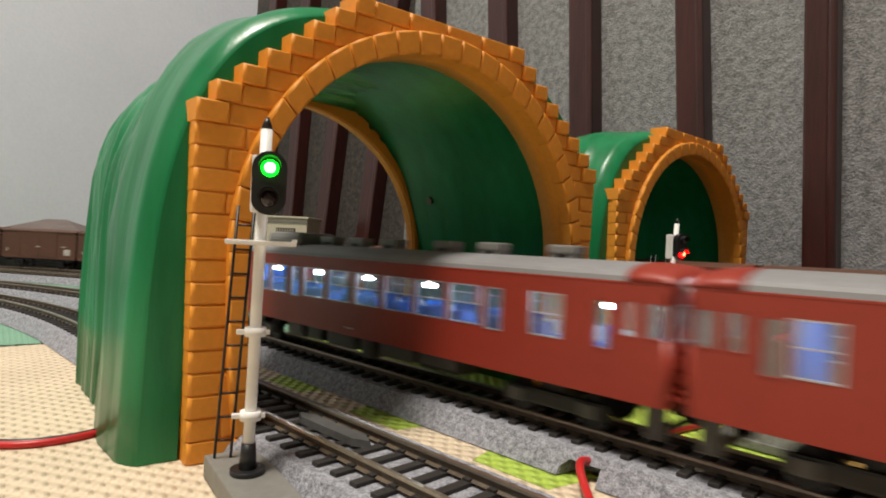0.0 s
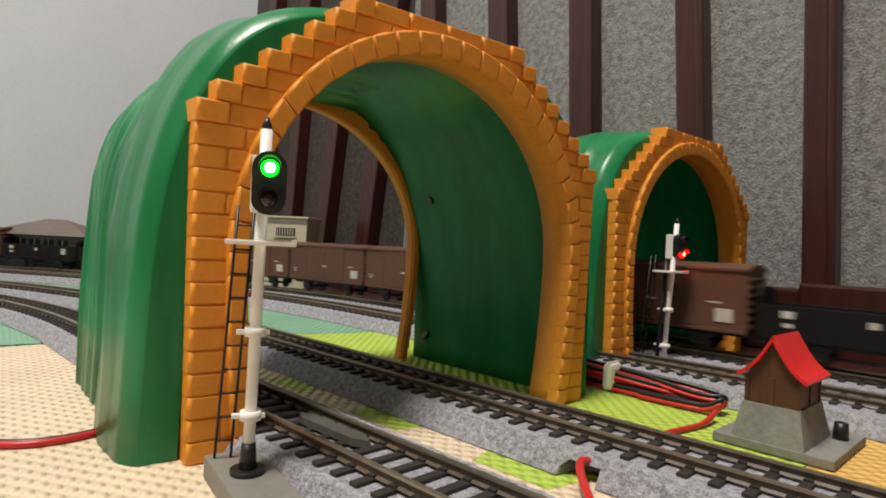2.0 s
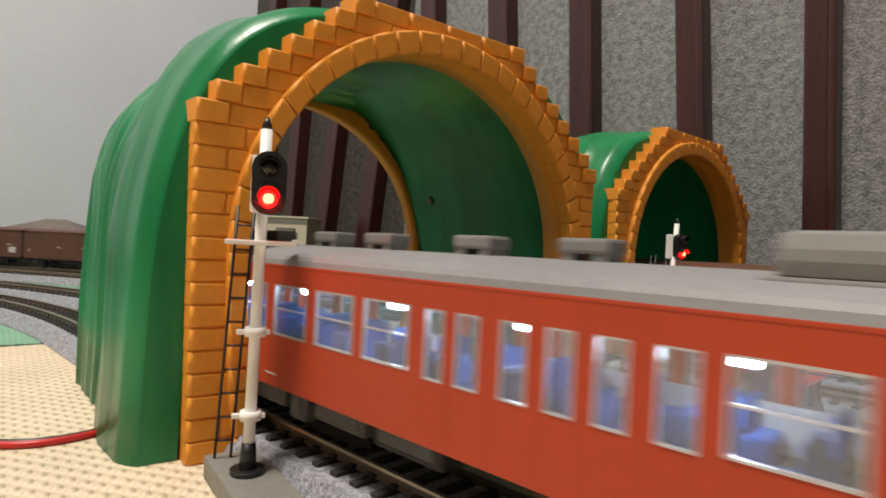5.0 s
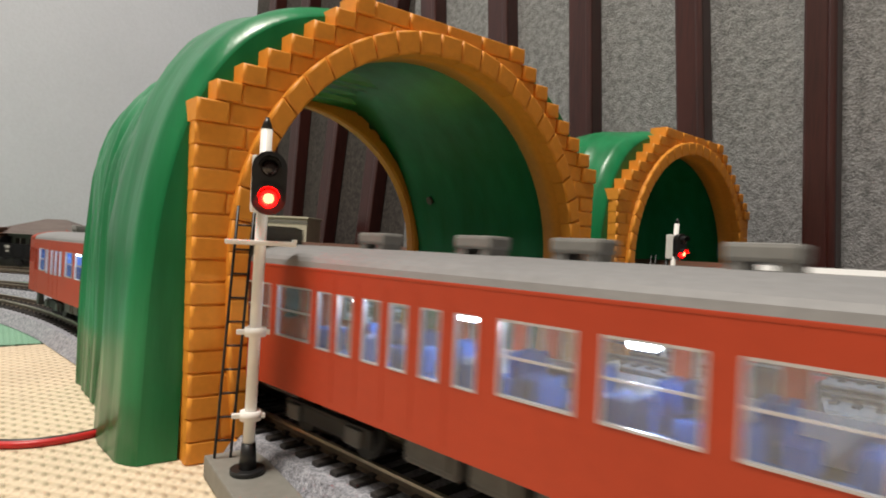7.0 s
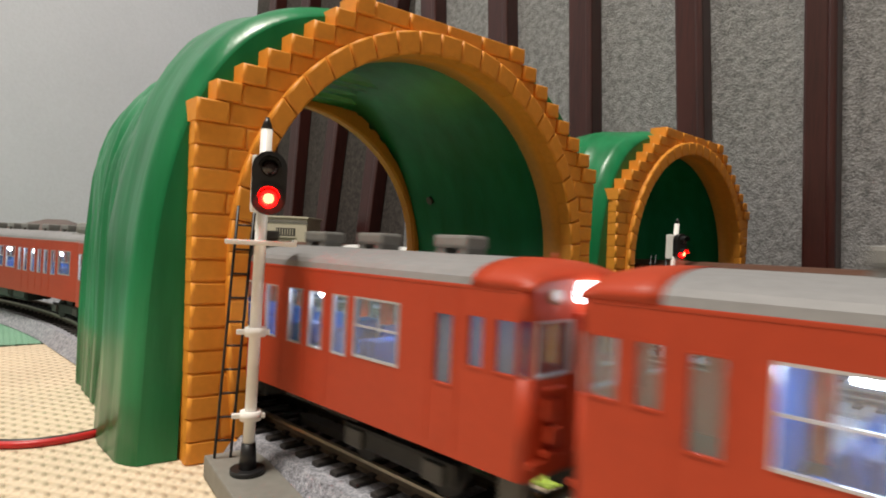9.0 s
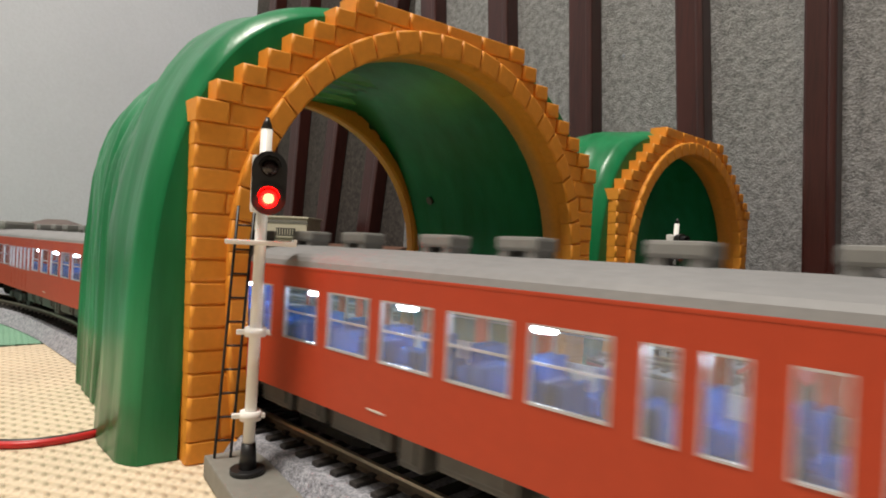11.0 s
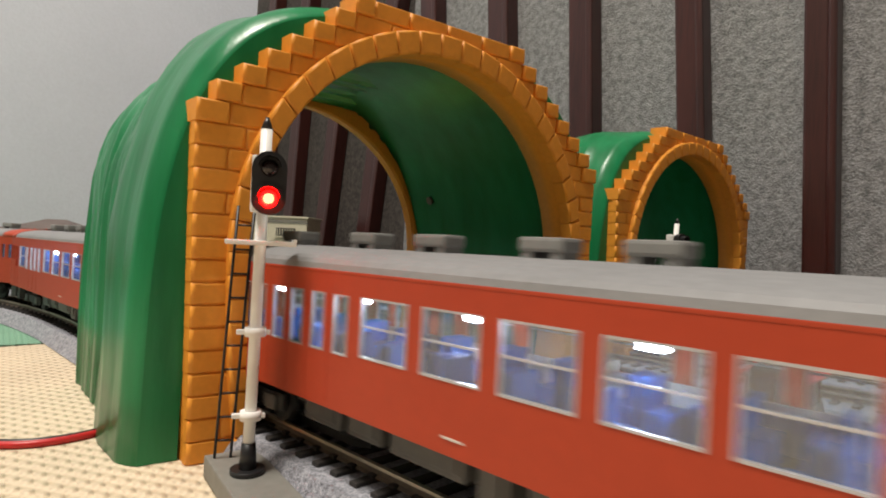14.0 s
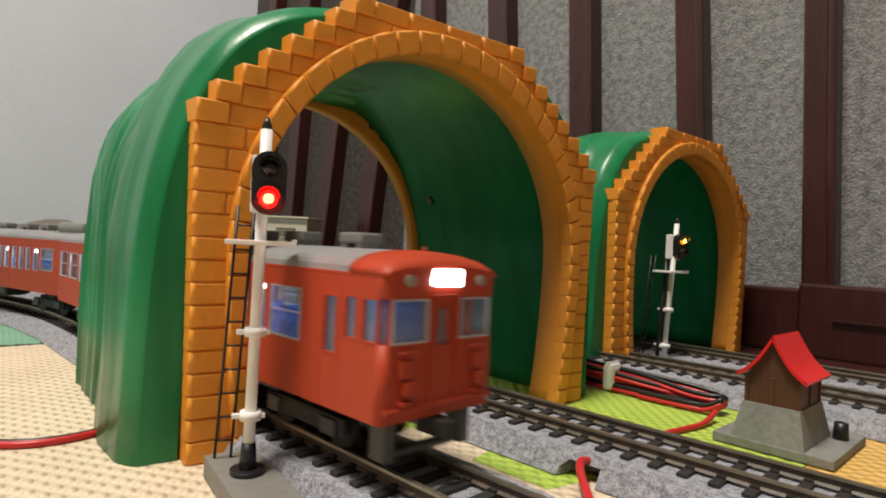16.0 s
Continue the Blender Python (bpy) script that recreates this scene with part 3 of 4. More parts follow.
def railcar(paint, cab_left, roof_box, bigs, narrows, label, cab_both=False, LN=CAR):
    c = tagged(new("railcar"), label, "model railcar", group="model railcars")
    c_l, c_r = (2.0 if cab_left else 0.0), (0.0 if cab_left else 2.0)
    wins = [(a, b, 27.3, 40.9, "window") for a, b in bigs] + [(a, b, 26.6, 40.7, "narrow_window") for a, b in narrows]
    L = LN * 1000
    cabs = [(2.2, 7.6, 31.0, 41.0, "cab_window"), (9.8, 14.2, 31.0, 41.0, "cab_window"), (17.5, 22.8, 26.5, 40.5, "door_window")]
    if not cab_left:
        cabs = [(L - b, L - a, z0, z1, n) for a, b, z0, z1, n in cabs]
    if cab_both:
        cabs += [(L - b, L - a, z0, z1, n) for a, b, z0, z1, n in cabs]
    wins += cabs
    wins.sort()
    # side shells with openings
    for sg in (-1, 1):
        ya, yb = min(sg * HW, sg * (HW - 0.0011)), max(sg * HW, sg * (HW - 0.0011))
        holes = [(a / 1000, b / 1000, z0 / 1000, z1 / 1000) for a, b, z0, z1, n in wins]
        side = part("side_wall", panel([0.002, LN - 0.002], [0.0134, 0.0463], holes, ya, yb), paint, c)
        part("gutter", boxm(0.002, LN - 0.002, ya - 0.0001, yb + 0.0001, 0.0455, 0.0463, 0.0002), paint, side)
        for a, b, z0, z1, n in wins:
            w = 0.42 if n == "window" else 0.34
            yf0, yf1 = sg * (HW + 0.00015), sg * (HW - 0.0008)
            fa, fb = min(yf0, yf1), max(yf0, yf1)
            dark = "cab" in n or "door" in n
            wf = part(n, frame_ring(a / 1000, b / 1000, z0 / 1000, z1 / 1000, w / 1000, fa, fb), paint if dark else SILVER, side)
            if n == "window":
                zm = z0 + 0.52 * (z1 - z0)
                part("window_bar", boxm((a + w) / 1000, (b - w) / 1000, fa + 0.0002, fb - 0.0002, (zm - 0.2) / 1000, (zm + 0.2) / 1000), SILVER, wf)
            yp = sg * (HW - 0.0005)
            g = part("pane", boxm(a / 1000, b / 1000, yp - 0.0001, yp + 0.0001, z0 / 1000, z1 / 1000), PANE if sg < 0 else HAZEPANE, wf)
            g.visible_shadow = False
        # door seams and small plates
        ns = sorted(narrows)
        seams = [(p[1] + q[0]) / 2 for p, q in zip(ns, ns[1:]) if q[0] - p[1] < 8] if not cab_both else []
        for dx in [16.2, 24.0] + seams if cab_left else [L - 24.0, L - 16.2] + seams:
            part("door_seam", boxm((dx - 0.11) / 1000, (dx + 0.11) / 1000, ya - 0.00012, yb + 0.00012, 0.0150, 0.0440), paint, side)
    # roof: a low vault
    bm = bmesh.new()
    prof = [(-HW, 0.0462), (HW, 0.0462)] + [(HW * math.cos(a), 0.0462 + 0.0056 * math.sin(a) ** 0.8) for a in [math.pi * i / 16 for i in range(1, 16)]]
    lo = 0.0125 if cab_left or cab_both else 0.0005
    hi = LN - (0.0125 if (not cab_left) or cab_both else 0.0005)
    prism(bm, prof, lo, hi, False)
    part("roof", bm, ROOFGREY, c, "grey vaulted roof")
    # coloured roof end over the cab
    for left in ((True, False) if cab_both else (cab_left,)):
        bm, rings = bmesh.new(), []
        for x, k in ((0.0135, 1.03), (0.009, 1.03), (0.005, 0.98), (0.0022, 0.86), (0.0006, 0.66), (-0.0004, 0.42)):
            rings.append([bm.verts.new((x if left else LN - x, y * (1.012 if k > 0.9 else 0.965 + 0.05 * k), 0.0460 + (z - 0.0460) * k)) for y, z in prof])
        for A, B in zip(rings, rings[1:]):
            for i in range(len(prof)):
                bm.faces.new((A[i], A[(i + 1) % len(prof)], B[(i + 1) % len(prof)], B[i])).smooth = True
        bm.faces.new(rings[0]); bm.faces.new(rings[-1])
        part("cab_roof", bm, paint, c)
    # roof units
    units = [40, 73, 99, 131, 155, 188, 216] if roof_box else [44, 80, 106, 138, 161, 199, 225, 255]
    if cab_both:
        units = [88, 112, 136, 170, 194, 226]
    for i, u in enumerate(units):
        u /= 1000
        bm = boxm(u - 0.0054, u + 0.0054, -0.0036, 0.0036, 0.0530, 0.0560, 0.0007)
        ob = part("roof_unit", bm, UNITGREY, c, "grey ventilator unit")
        for s2 in (-1, 1):
            part("unit_leg", boxm(u + s2 * 0.0035 - 0.0014, u + s2 * 0.0035 + 0.0014, -0.0032, 0.0032, 0.0505, 0.0534), UNITGREY, ob)
    if roof_box:
        cx = 0.060 if cab_both else 0.2655
        bm = boxm(cx - 0.0158, cx + 0.0158, -0.0115, 0.0115, 0.0508, 0.0576, 0.0026)
        ob = part("roof_cooler", bm, UNITGREY, c, "large grey roof equipment box")
        part("cooler_base", boxm(cx - 0.0168, cx + 0.0168, -0.0125, 0.0125, 0.0495, 0.0512, 0.0004), UNITGREY, ob)
        if not cab_both:
            part("side_vent", boxm(0.2716, 0.2808, -HW - 0.0002, -HW + 0.0006, 0.0365, 0.0400, 0.0003), UNDER, c, "dark louvre vent")
    # ends
    def end_wall(x, outward, cab):
        xi = x - outward * 0.0014
        xa, xb = min(x, xi), max(x, xi)
        holes = [(-16.3, -5.2, 31, 41), (5.2, 16.3, 31, 41), (-2.6, 2.6, 29.5, 39)] if cab else [(-3.2, 3.2, 28, 40)]
        bm = panel([-HW + 0.002, HW - 0.002], [0.0134, 0.0472], [tuple(v / 1000 for v in h) for h in holes], 0.0, 0.0014)
        for v in bm.verts:
            v.co = (xa + v.co.y, v.co.x, v.co.z)
        ew = part("end_wall", bm, paint, c)
        for y in (-1, 1):
            px, py = x - outward * 0.002, y * (HW - 0.002)
            for z0, z1 in ((0.0134, 0.0310), (0.0410, 0.0472)) if cab else ((0.0134, 0.0472),):
                part("corner_pillar", rodm((px, py, z0), (px, py, z1), 0.002, 20), paint, ew)
            if cab:
                g = part("corner_pane", rodm((px, py, 0.0310), (px, py, 0.0410), 0.0016, 16), PANE, ew, "curved corner window glass")
                g.visible_shadow = False
        o = outward
        def ex(a, b):
            return (min(x + o * a, x + o * b), max(x + o * a, x + o * b))
        for a, b, z0, z1 in holes:
            q0, q1 = ex(-0.0006, 0.0003)
            fm = frame_ring(a / 1000, b / 1000, z0 / 1000, z1 / 1000, 0.00045, q0, q1)
            for v in fm.verts:
                v.co = (v.co.y, v.co.x, v.co.z)
            part("front_window", fm, SILVER if abs(a) > 4 else paint, ew)
            g = part("pane", boxm(*ex(-0.0009, -0.0007), a / 1000, b / 1000, z0 / 1000, z1 / 1000), PANE, ew)
            g.visible_shadow = False
        if not cab:
            # corridor bellows frame
            part("gangway", boxm(*ex(0.0, 0.0022), -0.0062, 0.0062, 0.0165, 0.0425, 0.0005), UNDER, ew, "dark corridor bellows")
            return
        part("headlight", boxm(*ex(-0.0002, 0.0012), -0.0047, 0.0047, 0.0438, 0.0480, 0.0012), HEADLIGHT, ew, "lit white headlight panel")
        for y in (-0.0118, 0.0118):
            part("marker_lamp", rodm((x - o * 0.0002, y, 0.0452), (x + o * 0.0011, y, 0.0452), 0.0014, 14), LAMPGLASS, ew)
            part("tail_lamp", boxm(*ex(-0.0002, 0.0012), y - 0.002, y + 0.002, 0.0235, 0.0275, 0.0006), paint, ew)
            part("handrail", rodm((x + o * 0.0009, y * 0.72, 0.0292), (x + o * 0.0009, y * 1.2, 0.0292), 0.0003, 6), paint, ew)
            part("step", boxm(*ex(-0.0002, 0.0014), y - 0.0018, y + 0.0022, 0.0172, 0.0182, 0.0002), paint, ew)
            part("jumper_box", boxm(*ex(-0.0002, 0.0016), y - 0.001, y + 0.0022, 0.0195, 0.0225, 0.0005), paint, ew)
        part("door_frame", add_box(boxm(*ex(-0.0002, 0.0006), -0.0047, -0.0040, 0.0165, 0.0415), *ex(-0.0002, 0.0006), 0.0040, 0.0047, 0.0165, 0.0415), paint, ew)
        part("door_hood", boxm(*ex(-0.0002, 0.0010), -0.0047, 0.0047, 0.0412, 0.0420, 0.0002), paint, ew)
        part("sill_rail", boxm(*ex(-0.0002, 0.0008), -HW + 0.001, HW - 0.001, 0.0158, 0.0168, 0.0002), paint, ew)
        part("radio_aerial", rodm((x - o * 0.008, 0, 0.0505), (x - o * 0.008, 0, 0.0530), 0.0006, 8, 0.0003), paint, ew)
        # skirt, snow plough and coupler
        pl = part("plough", boxm(*ex(-0.0075, -0.0045), -0.0125, 0.0125, 0.0035, 0.0052, 0.0004), UNDERGREY, c, "grey snow plough")
        for y in (-0.0125, 0.0125):
            part("plough_arm", boxm(*ex(-0.0085, -0.003), y - 0.0016, y + 0.0016, 0.0035, 0.0156, 0.0004), UNDERGREY, pl)
        part("coupler", boxm(*ex(-0.006, 0.0042), -0.0022, 0.0022, 0.0085, 0.0128, 0.0006), UNDER, c)
    end_wall(0.0, -1, cab_left or cab_both)
    end_wall(LN, 1, (not cab_left) or cab_both)
    # floor, ceiling light, seats
    part("floor_pan", boxm(0.0012, LN - 0.0012, -HW + 0.0011, HW - 0.0011, 0.0134, 0.0195), UNDER, c)
    part("interior_ceiling", boxm(0.0012, LN - 0.0012, -HW + 0.0013, HW - 0.0013, 0.0462, 0.0471), INNER, c)
    for i in range(6):
        lx = 0.036 + i * 0.0415
        part("cabin_light", boxm(lx - 0.0021, lx + 0.0021, -0.0014, 0.0014, 0.0366, 0.0380, 0.0006), LIGHTSTRIP, c, "cool white lit lamp")
        part("lamp_stem", rodm((lx, 0, 0.0378), (lx, 0, 0.0462), 0.0004, 6), INNER, c)
    for lx in (0.011, LN - 0.011) if cab_both else (0.011 if cab_left else LN - 0.011,):
        part("cab_light", boxm(lx - 0.0012, lx + 0.0012, -0.0012, 0.0012, 0.0412, 0.0420, 0.0003), CABLIGHT, c, "small lit cab lamp")
        part("lamp_stem", rodm((lx, 0, 0.0419), (lx, 0, 0.0462), 0.0004, 6), INNER, c)
    xb = 0.0245 if cab_left else LN - 0.0245
    part("cab_bulkhead", boxm(xb - 0.0004, xb + 0.0004, -HW + 0.0013, HW - 0.0013, 0.0195, 0.0462), SEAT, c)
    part("far_lining", boxm(0.028, LN - 0.028, HW - 0.0018, HW - 0.0012, 0.0196, 0.0282), INNER, c)
    x = 0.030
    k = 0
    while x < LN - 0.035:
        for y in (-0.0098, 0.0098):
            s = part("seat", boxm(x, x + 0.0052, y - 0.0046, y + 0.0046, 0.0196, 0.0245, 0.0008), SEAT, c, "blue seat")
            xs = x if k % 2 else x + 0.0040
            part("seat_back", boxm(xs, xs + 0.0013, y - 0.0045, y + 0.0045, 0.0245, 0.0305, 0.0005), SEAT, s)
        x += 0.0098 if k % 2 else 0.0072
        k += 1
    # bogies
    for bx in (0.040, LN - 0.040):
        bg = part("bogie", boxm(bx - 0.019, bx + 0.019, -0.0125, -0.0108, 0.0040, 0.0092, 0.0010), UNDER, c)
        part("bogie_side", boxm(bx - 0.019, bx + 0.019, 0.0108, 0.0125, 0.0040, 0.0092, 0.0010), UNDER, bg)
        part("bolster", boxm(bx - 0.004, bx + 0.004, -0.0108, 0.0108, 0.0060, 0.0155), UNDER, bg)
        for wx in (-0.0135, 0.0135):
            for y in (-0.0094, 0.0072):
                part("wheel", rodm((bx + wx, y, 0.0056), (bx + wx, y + 0.0022, 0.0056), 0.0054, 20), UNDER, bg)
            part("axle_box", boxm(bx + wx - 0.003, bx + wx + 0.003, -0.0138, -0.0118, 0.0042, 0.0085, 0.0006), UNDERGREY, bg)
    # gear under the floor
    rs = random.Random(5)
    for a, b in ((0.072, 0.088), (0.091, 0.104), (0.107, 0.130), (0.133, 0.141), (0.145, 0.166), (0.170, 0.192)):
        z0 = 0.0045 + 0.0025 * rs.random()
        g = part("equipment_box", boxm(a, b, -0.0135, -0.004, z0, 0.0158, 0.0008), UNDERGREY if rs.random() > 0.35 else UNDER, c)
        part("equipment_lid", boxm(a + 0.002, b - 0.002, -0.0141, -0.0132, z0 + 0.0015, 0.0125, 0.0005), UNDERGREY, g)
    part("fuel_tank", rodm((0.108, 0.007, 0.0090), (0.168, 0.007, 0.0090), 0.0045, 16), UNDER, c)
    part("stencil", boxm(0.128, 0.1335, -HW - 0.0002, -HW + 0.0003, 0.0165, 0.0169), LETTER, c)
    return c
A_TYPE = railcar(VERM, True, True, BIGA, NARA, "vermilion model diesel railcar with grey roof and lit windows", LN=0.2862)
B_TYPE = railcar(VERM, False, False, BIGB, NARB, "vermilion model diesel railcar with cab and lit headlight")
TRAIN = [A_TYPE, B_TYPE, copy_thing(A_TYPE, pose(0, 0, 0)), copy_thing(B_TYPE, pose(0, 0, 0))]
D_BIG = [(23.4, 33.8), (45.6, 60), (62.2, 78), (93.4, 110), (113.4, 130.2), (133.6, 150.4), (153.2, 169.8), (171.8, 187.8), (189.8, 205), (225.2, 237.2)]
D_NAR = [(82, 89.2), (206.8, 214)]
D_TAIL = railcar(DARKRED, True, True, D_BIG, D_NAR, "deep red model railcar with grey roof and lit windows", cab_both=True, LN=D_CAR)
D_LEAD = copy_thing(D_TAIL, pose(0, 0, 0))

# ---- freight wagons ----
WAG, WPITCH = 0.1215, 0.116
def running_gear(w, length, wheelbase):
    for bx in (length / 2 - wheelbase / 2, length / 2 + wheelbase / 2):
        for y in (-0.0094, 0.0072):
            part("wheel", rodm((bx, y, 0.0056), (bx, y + 0.0022, 0.0056), 0.0054, 20), BLACK, w)
        part("axle", rodm((bx, -0.008, 0.0056), (bx, 0.008, 0.0056), 0.001, 8), BLACK, w)
        for y in (-0.0125, 0.0125):
            g = part("axle_guard", boxm(bx - 0.006, bx + 0.006, y - 0.0006, y + 0.0006, 0.0045, 0.0115, 0.0006), BLACK, w)
            part("leaf_spring", boxm(bx - 0.0085, bx + 0.0085, y - 0.001, y + 0.001, 0.0092, 0.0108, 0.0005), BLACK, g)
    part("underframe", boxm(0.001, length - 0.001, -0.0125, 0.0125, 0.0105, 0.0130, 0.0003), BLACK, w)
    for x in (-0.0032, length - 0.001):
        part("coupler", boxm(x, x + 0.0042, -0.0018, 0.0018, 0.0080, 0.0118, 0.0005), BLACK, w)
    part("brake_rod", rodm((length * 0.3, -0.0115, 0.0062), (length * 0.7, -0.0115, 0.0062), 0.0006, 6), BLACK, w)

def boxcar(paint, roofpaint, label):
    w = tagged(new("boxcar"), label, "freight wagon", group="freight wagons")
    h = 0.0155
    part("body", boxm(0.0, WAG, -h, h, 0.0125, 0.0455, 0.0005), paint, w)
    bm = bmesh.new()
    prism(bm, [(-h - 0.0009, 0.0445), (h + 0.0009, 0.0445), (h + 0.0009, 0.0458), (h * 0.5, 0.0478), (0, 0.0485), (-h * 0.5, 0.0478), (-h - 0.0009, 0.0458)], -0.0008, WAG + 0.0008)
    part("roof", bm, roofpaint, w)
    for sg in (-1, 1):
        for i, (a, b) in enumerate(((0.030, 0.0605), (0.061, 0.0915))):
            d = part("sliding_door", boxm(a, b, sg * h - 0.0006, sg * h + 0.0006, 0.0145, 0.0438, 0.0003), paint, w)
            part("door_post", boxm(a - 0.0007, a + 0.0007, sg * h - 0.0010, sg * h + 0.0010, 0.0140, 0.0440, 0.0002), paint, d)
        part("door_handle", boxm(0.058, 0.0635, sg * h - 0.0012, sg * h + 0.0012, 0.0262, 0.0272, 0.0002), LETTER, w)
        part("side_sill", boxm(0.0, WAG, sg * h - 0.0008, sg * h + 0.0008, 0.0122, 0.0140, 0.0002), paint, w)
        for a, b, z0, z1 in ((0.1035, 0.1078, 0.0175, 0.0245), (0.1088, 0.1131, 0.0175, 0.0245)):
            part("card_holder", boxm(a, b, sg * h - 0.0006, sg * h + 0.0006, z0, z1, 0.0002), LETTER, w, "pale card plate")
        for a, b, z in ((0.098, 0.106, 0.0272), (0.0075, 0.0125, 0.0225), (0.0075, 0.0115, 0.0205), (0.046, 0.0515, 0.0235), (0.047, 0.0505, 0.0215)):
            part("stencil", boxm(a, b, sg * h - 0.0003, sg * h + 0.0003, z, z + 0.0007), LETTER, w)
    for x, o in ((0.0, -1), (WAG, 1)):
        for i in range(7):
            z = 0.0165 + 0.0040 * i
            part("end_rib", rodm((x + o * 0.0002, -0.0145, z), (x + o * 0.0002, 0.0145, z), 0.0012, 10), paint, w)
    running_gear(w, WAG, 0.066)
    return w

def gondola(label):
    w = tagged(new("open_wagon"), label, "freight wagon", group="freight wagons")
    h = 0.0155
    for sg in (-1, 1):
        s = part("side_panel", boxm(0.0, WAG, sg * h - 0.0006, sg * h + 0.0006, 0.0125, 0.0290, 0.0003), FREIGHTBLACK, w)
        for i in range(7):
            x = 0.006 + i * (WAG - 0.012) / 6
            part("side_post", boxm(x - 0.0008, x + 0.0008, sg * h - 0.0012, sg * h + 0.0012, 0.0125, 0.0286, 0.0002), FREIGHTBLACK, s)
        for a, b, z0, z1 in ((0.097, 0.1005, 0.0185, 0.0255), (0.1015, 0.105, 0.0185, 0.0255), (0.013, 0.019, 0.023, 0.0265), (0.014, 0.0185, 0.0185, 0.0205), (0.055, 0.059, 0.022, 0.025)):
            part("stencil", boxm(a, b, sg * h - 0.0009, sg * h + 0.0009, z0, z1), LETTER, s)
    for x in (0.0, WAG):
        bm = bmesh.new()
        prism(bm, [(-h, 0.0125), (h, 0.0125), (h, 0.0330), (h * 0.62, 0.0372), (-h * 0.62, 0.0372), (-h, 0.0330)], x - 0.0007, x + 0.0007)
        part("end_panel", bm, FREIGHTBLACK, w)
    part("deck", boxm(0.0, WAG, -h, h, 0.0125, 0.0145), FREIGHTBLACK, w)
    running_gear(w, WAG, 0.060)
    return w
BOX = boxcar(FREIGHT, FREIGHT, "brown model boxcar with ribbed ends and pale plates")
REEFER = boxcar(FREIGHT, WHITEROOF, "brown model boxcar with white roof")
GON = gondola("black open model wagon with white stencils")
SHORT = 0.908
for w in (BOX, REEFER, GON):
    for o in w.children_recursive:
        o.data.transform(Matrix.Diagonal((SHORT, 1, 1.09, 1)))
FREIGHT_TRAIN, used = [], set()
for kind in "BBBBKKBBBBBBKKBBBBBBWWBB":
    src = {"B": BOX, "K": GON, "W": REEFER}[kind]
    FREIGHT_TRAIN.append(copy_thing(src, pose(0, 0, 0)) if kind in used else src)
    used.add(kind)
P_INDEX = 12

# ---- lineside hut ----
hut = tagged(new("trackside_hut"), "small brown trackside hut with curved red roof on concrete", "model hut")
hut.matrix_basis = pose(-0.0575, 0.2350, 0.0, 0, 0, -2)
bm = bmesh.new()
lo, hi, zt = (0.0115, 0.0160), (0.0090, 0.0132), 0.0160
V = [bm.verts.new((sx * a[0], sy * a[1], z)) for z, a in ((0.0035, lo), (zt, hi)) for sx, sy in ((-1, -1), (1, -1), (1, 1), (-1, 1))]
bm.faces.new(V[:4][::-1]); bm.faces.new(V[4:])
for i in range(4):
    bm.faces.new((V[i], V[(i + 1) % 4], V[4 + (i + 1) % 4], V[4 + i]))
part("footing", bm, CONCRETE, hut, "sloped grey concrete footing")
part("slab", boxm(-0.0175, 0.0200, -0.0165, 0.028, 0.0004, 0.0036, 0.0004), CONCRETE, hut)
part("stub_pipe", rodm((0.0150, 0.0140, 0.0034), (0.0150, 0.0140, 0.0095), 0.0026, 14, 0.0022), BLACK, hut)
bm = bmesh.new()
prism(bm, [(-0.0083, zt), (0.0083, zt), (0.0083, zt + 0.0095), (0.0, zt + 0.0215), (-0.0083, zt + 0.0095)], -0.0122, 0.0122)
walls = part("hut_wall", bm, HUTWOOD, hut, "brown board walls")
bmesh_rot = Matrix.Rotation(radians(90), 4, "Z")
walls.data.transform(bmesh_rot)
for x in (-0.0080, 0.0, 0.0080):
    part("corner_post", boxm(x - 0.0007, x + 0.0007, -0.0127, -0.0118, zt, zt + 0.0095, 0.0002), HUTWOOD, hut)
for y in (-0.0118, 0.0, 0.0118):
    part("corner_post", boxm(0.0078, 0.0088, y - 0.0007, y + 0.0007, zt, zt + 0.0095, 0.0002), HUTWOOD, hut)
for sg in (-1, 1):
    bm = bmesh.new()
    top, bot = [], []
    for i in range(9):
        f = i / 8
        x, z = sg * 0.0112 * f, zt + 0.0242 - 0.0142 * f - 0.0022 * math.sin(math.pi * f)
        top.append([bm.verts.new((x, y, z)) for y in (-0.0142, 0.0142)])
        bot.append([bm.verts.new((x - sg * 0.0005, y, z - 0.0011)) for y in (-0.0142, 0.0142)])
    for i in range(8):
        for T in (top, bot):
            bm.faces.new((T[i][0], T[i + 1][0], T[i + 1][1], T[i][1]))
        for j in (0, 1):
            bm.faces.new((top[i][j], top[i + 1][j], bot[i + 1][j], bot[i][j]))
    for i in (0, 8):
        bm.faces.new((top[i][0], top[i][1], bot[i][1], bot[i][0]))
    part("roof_slope", bm, REDROOF, hut, "curved bright red roof slope", smooth=False)

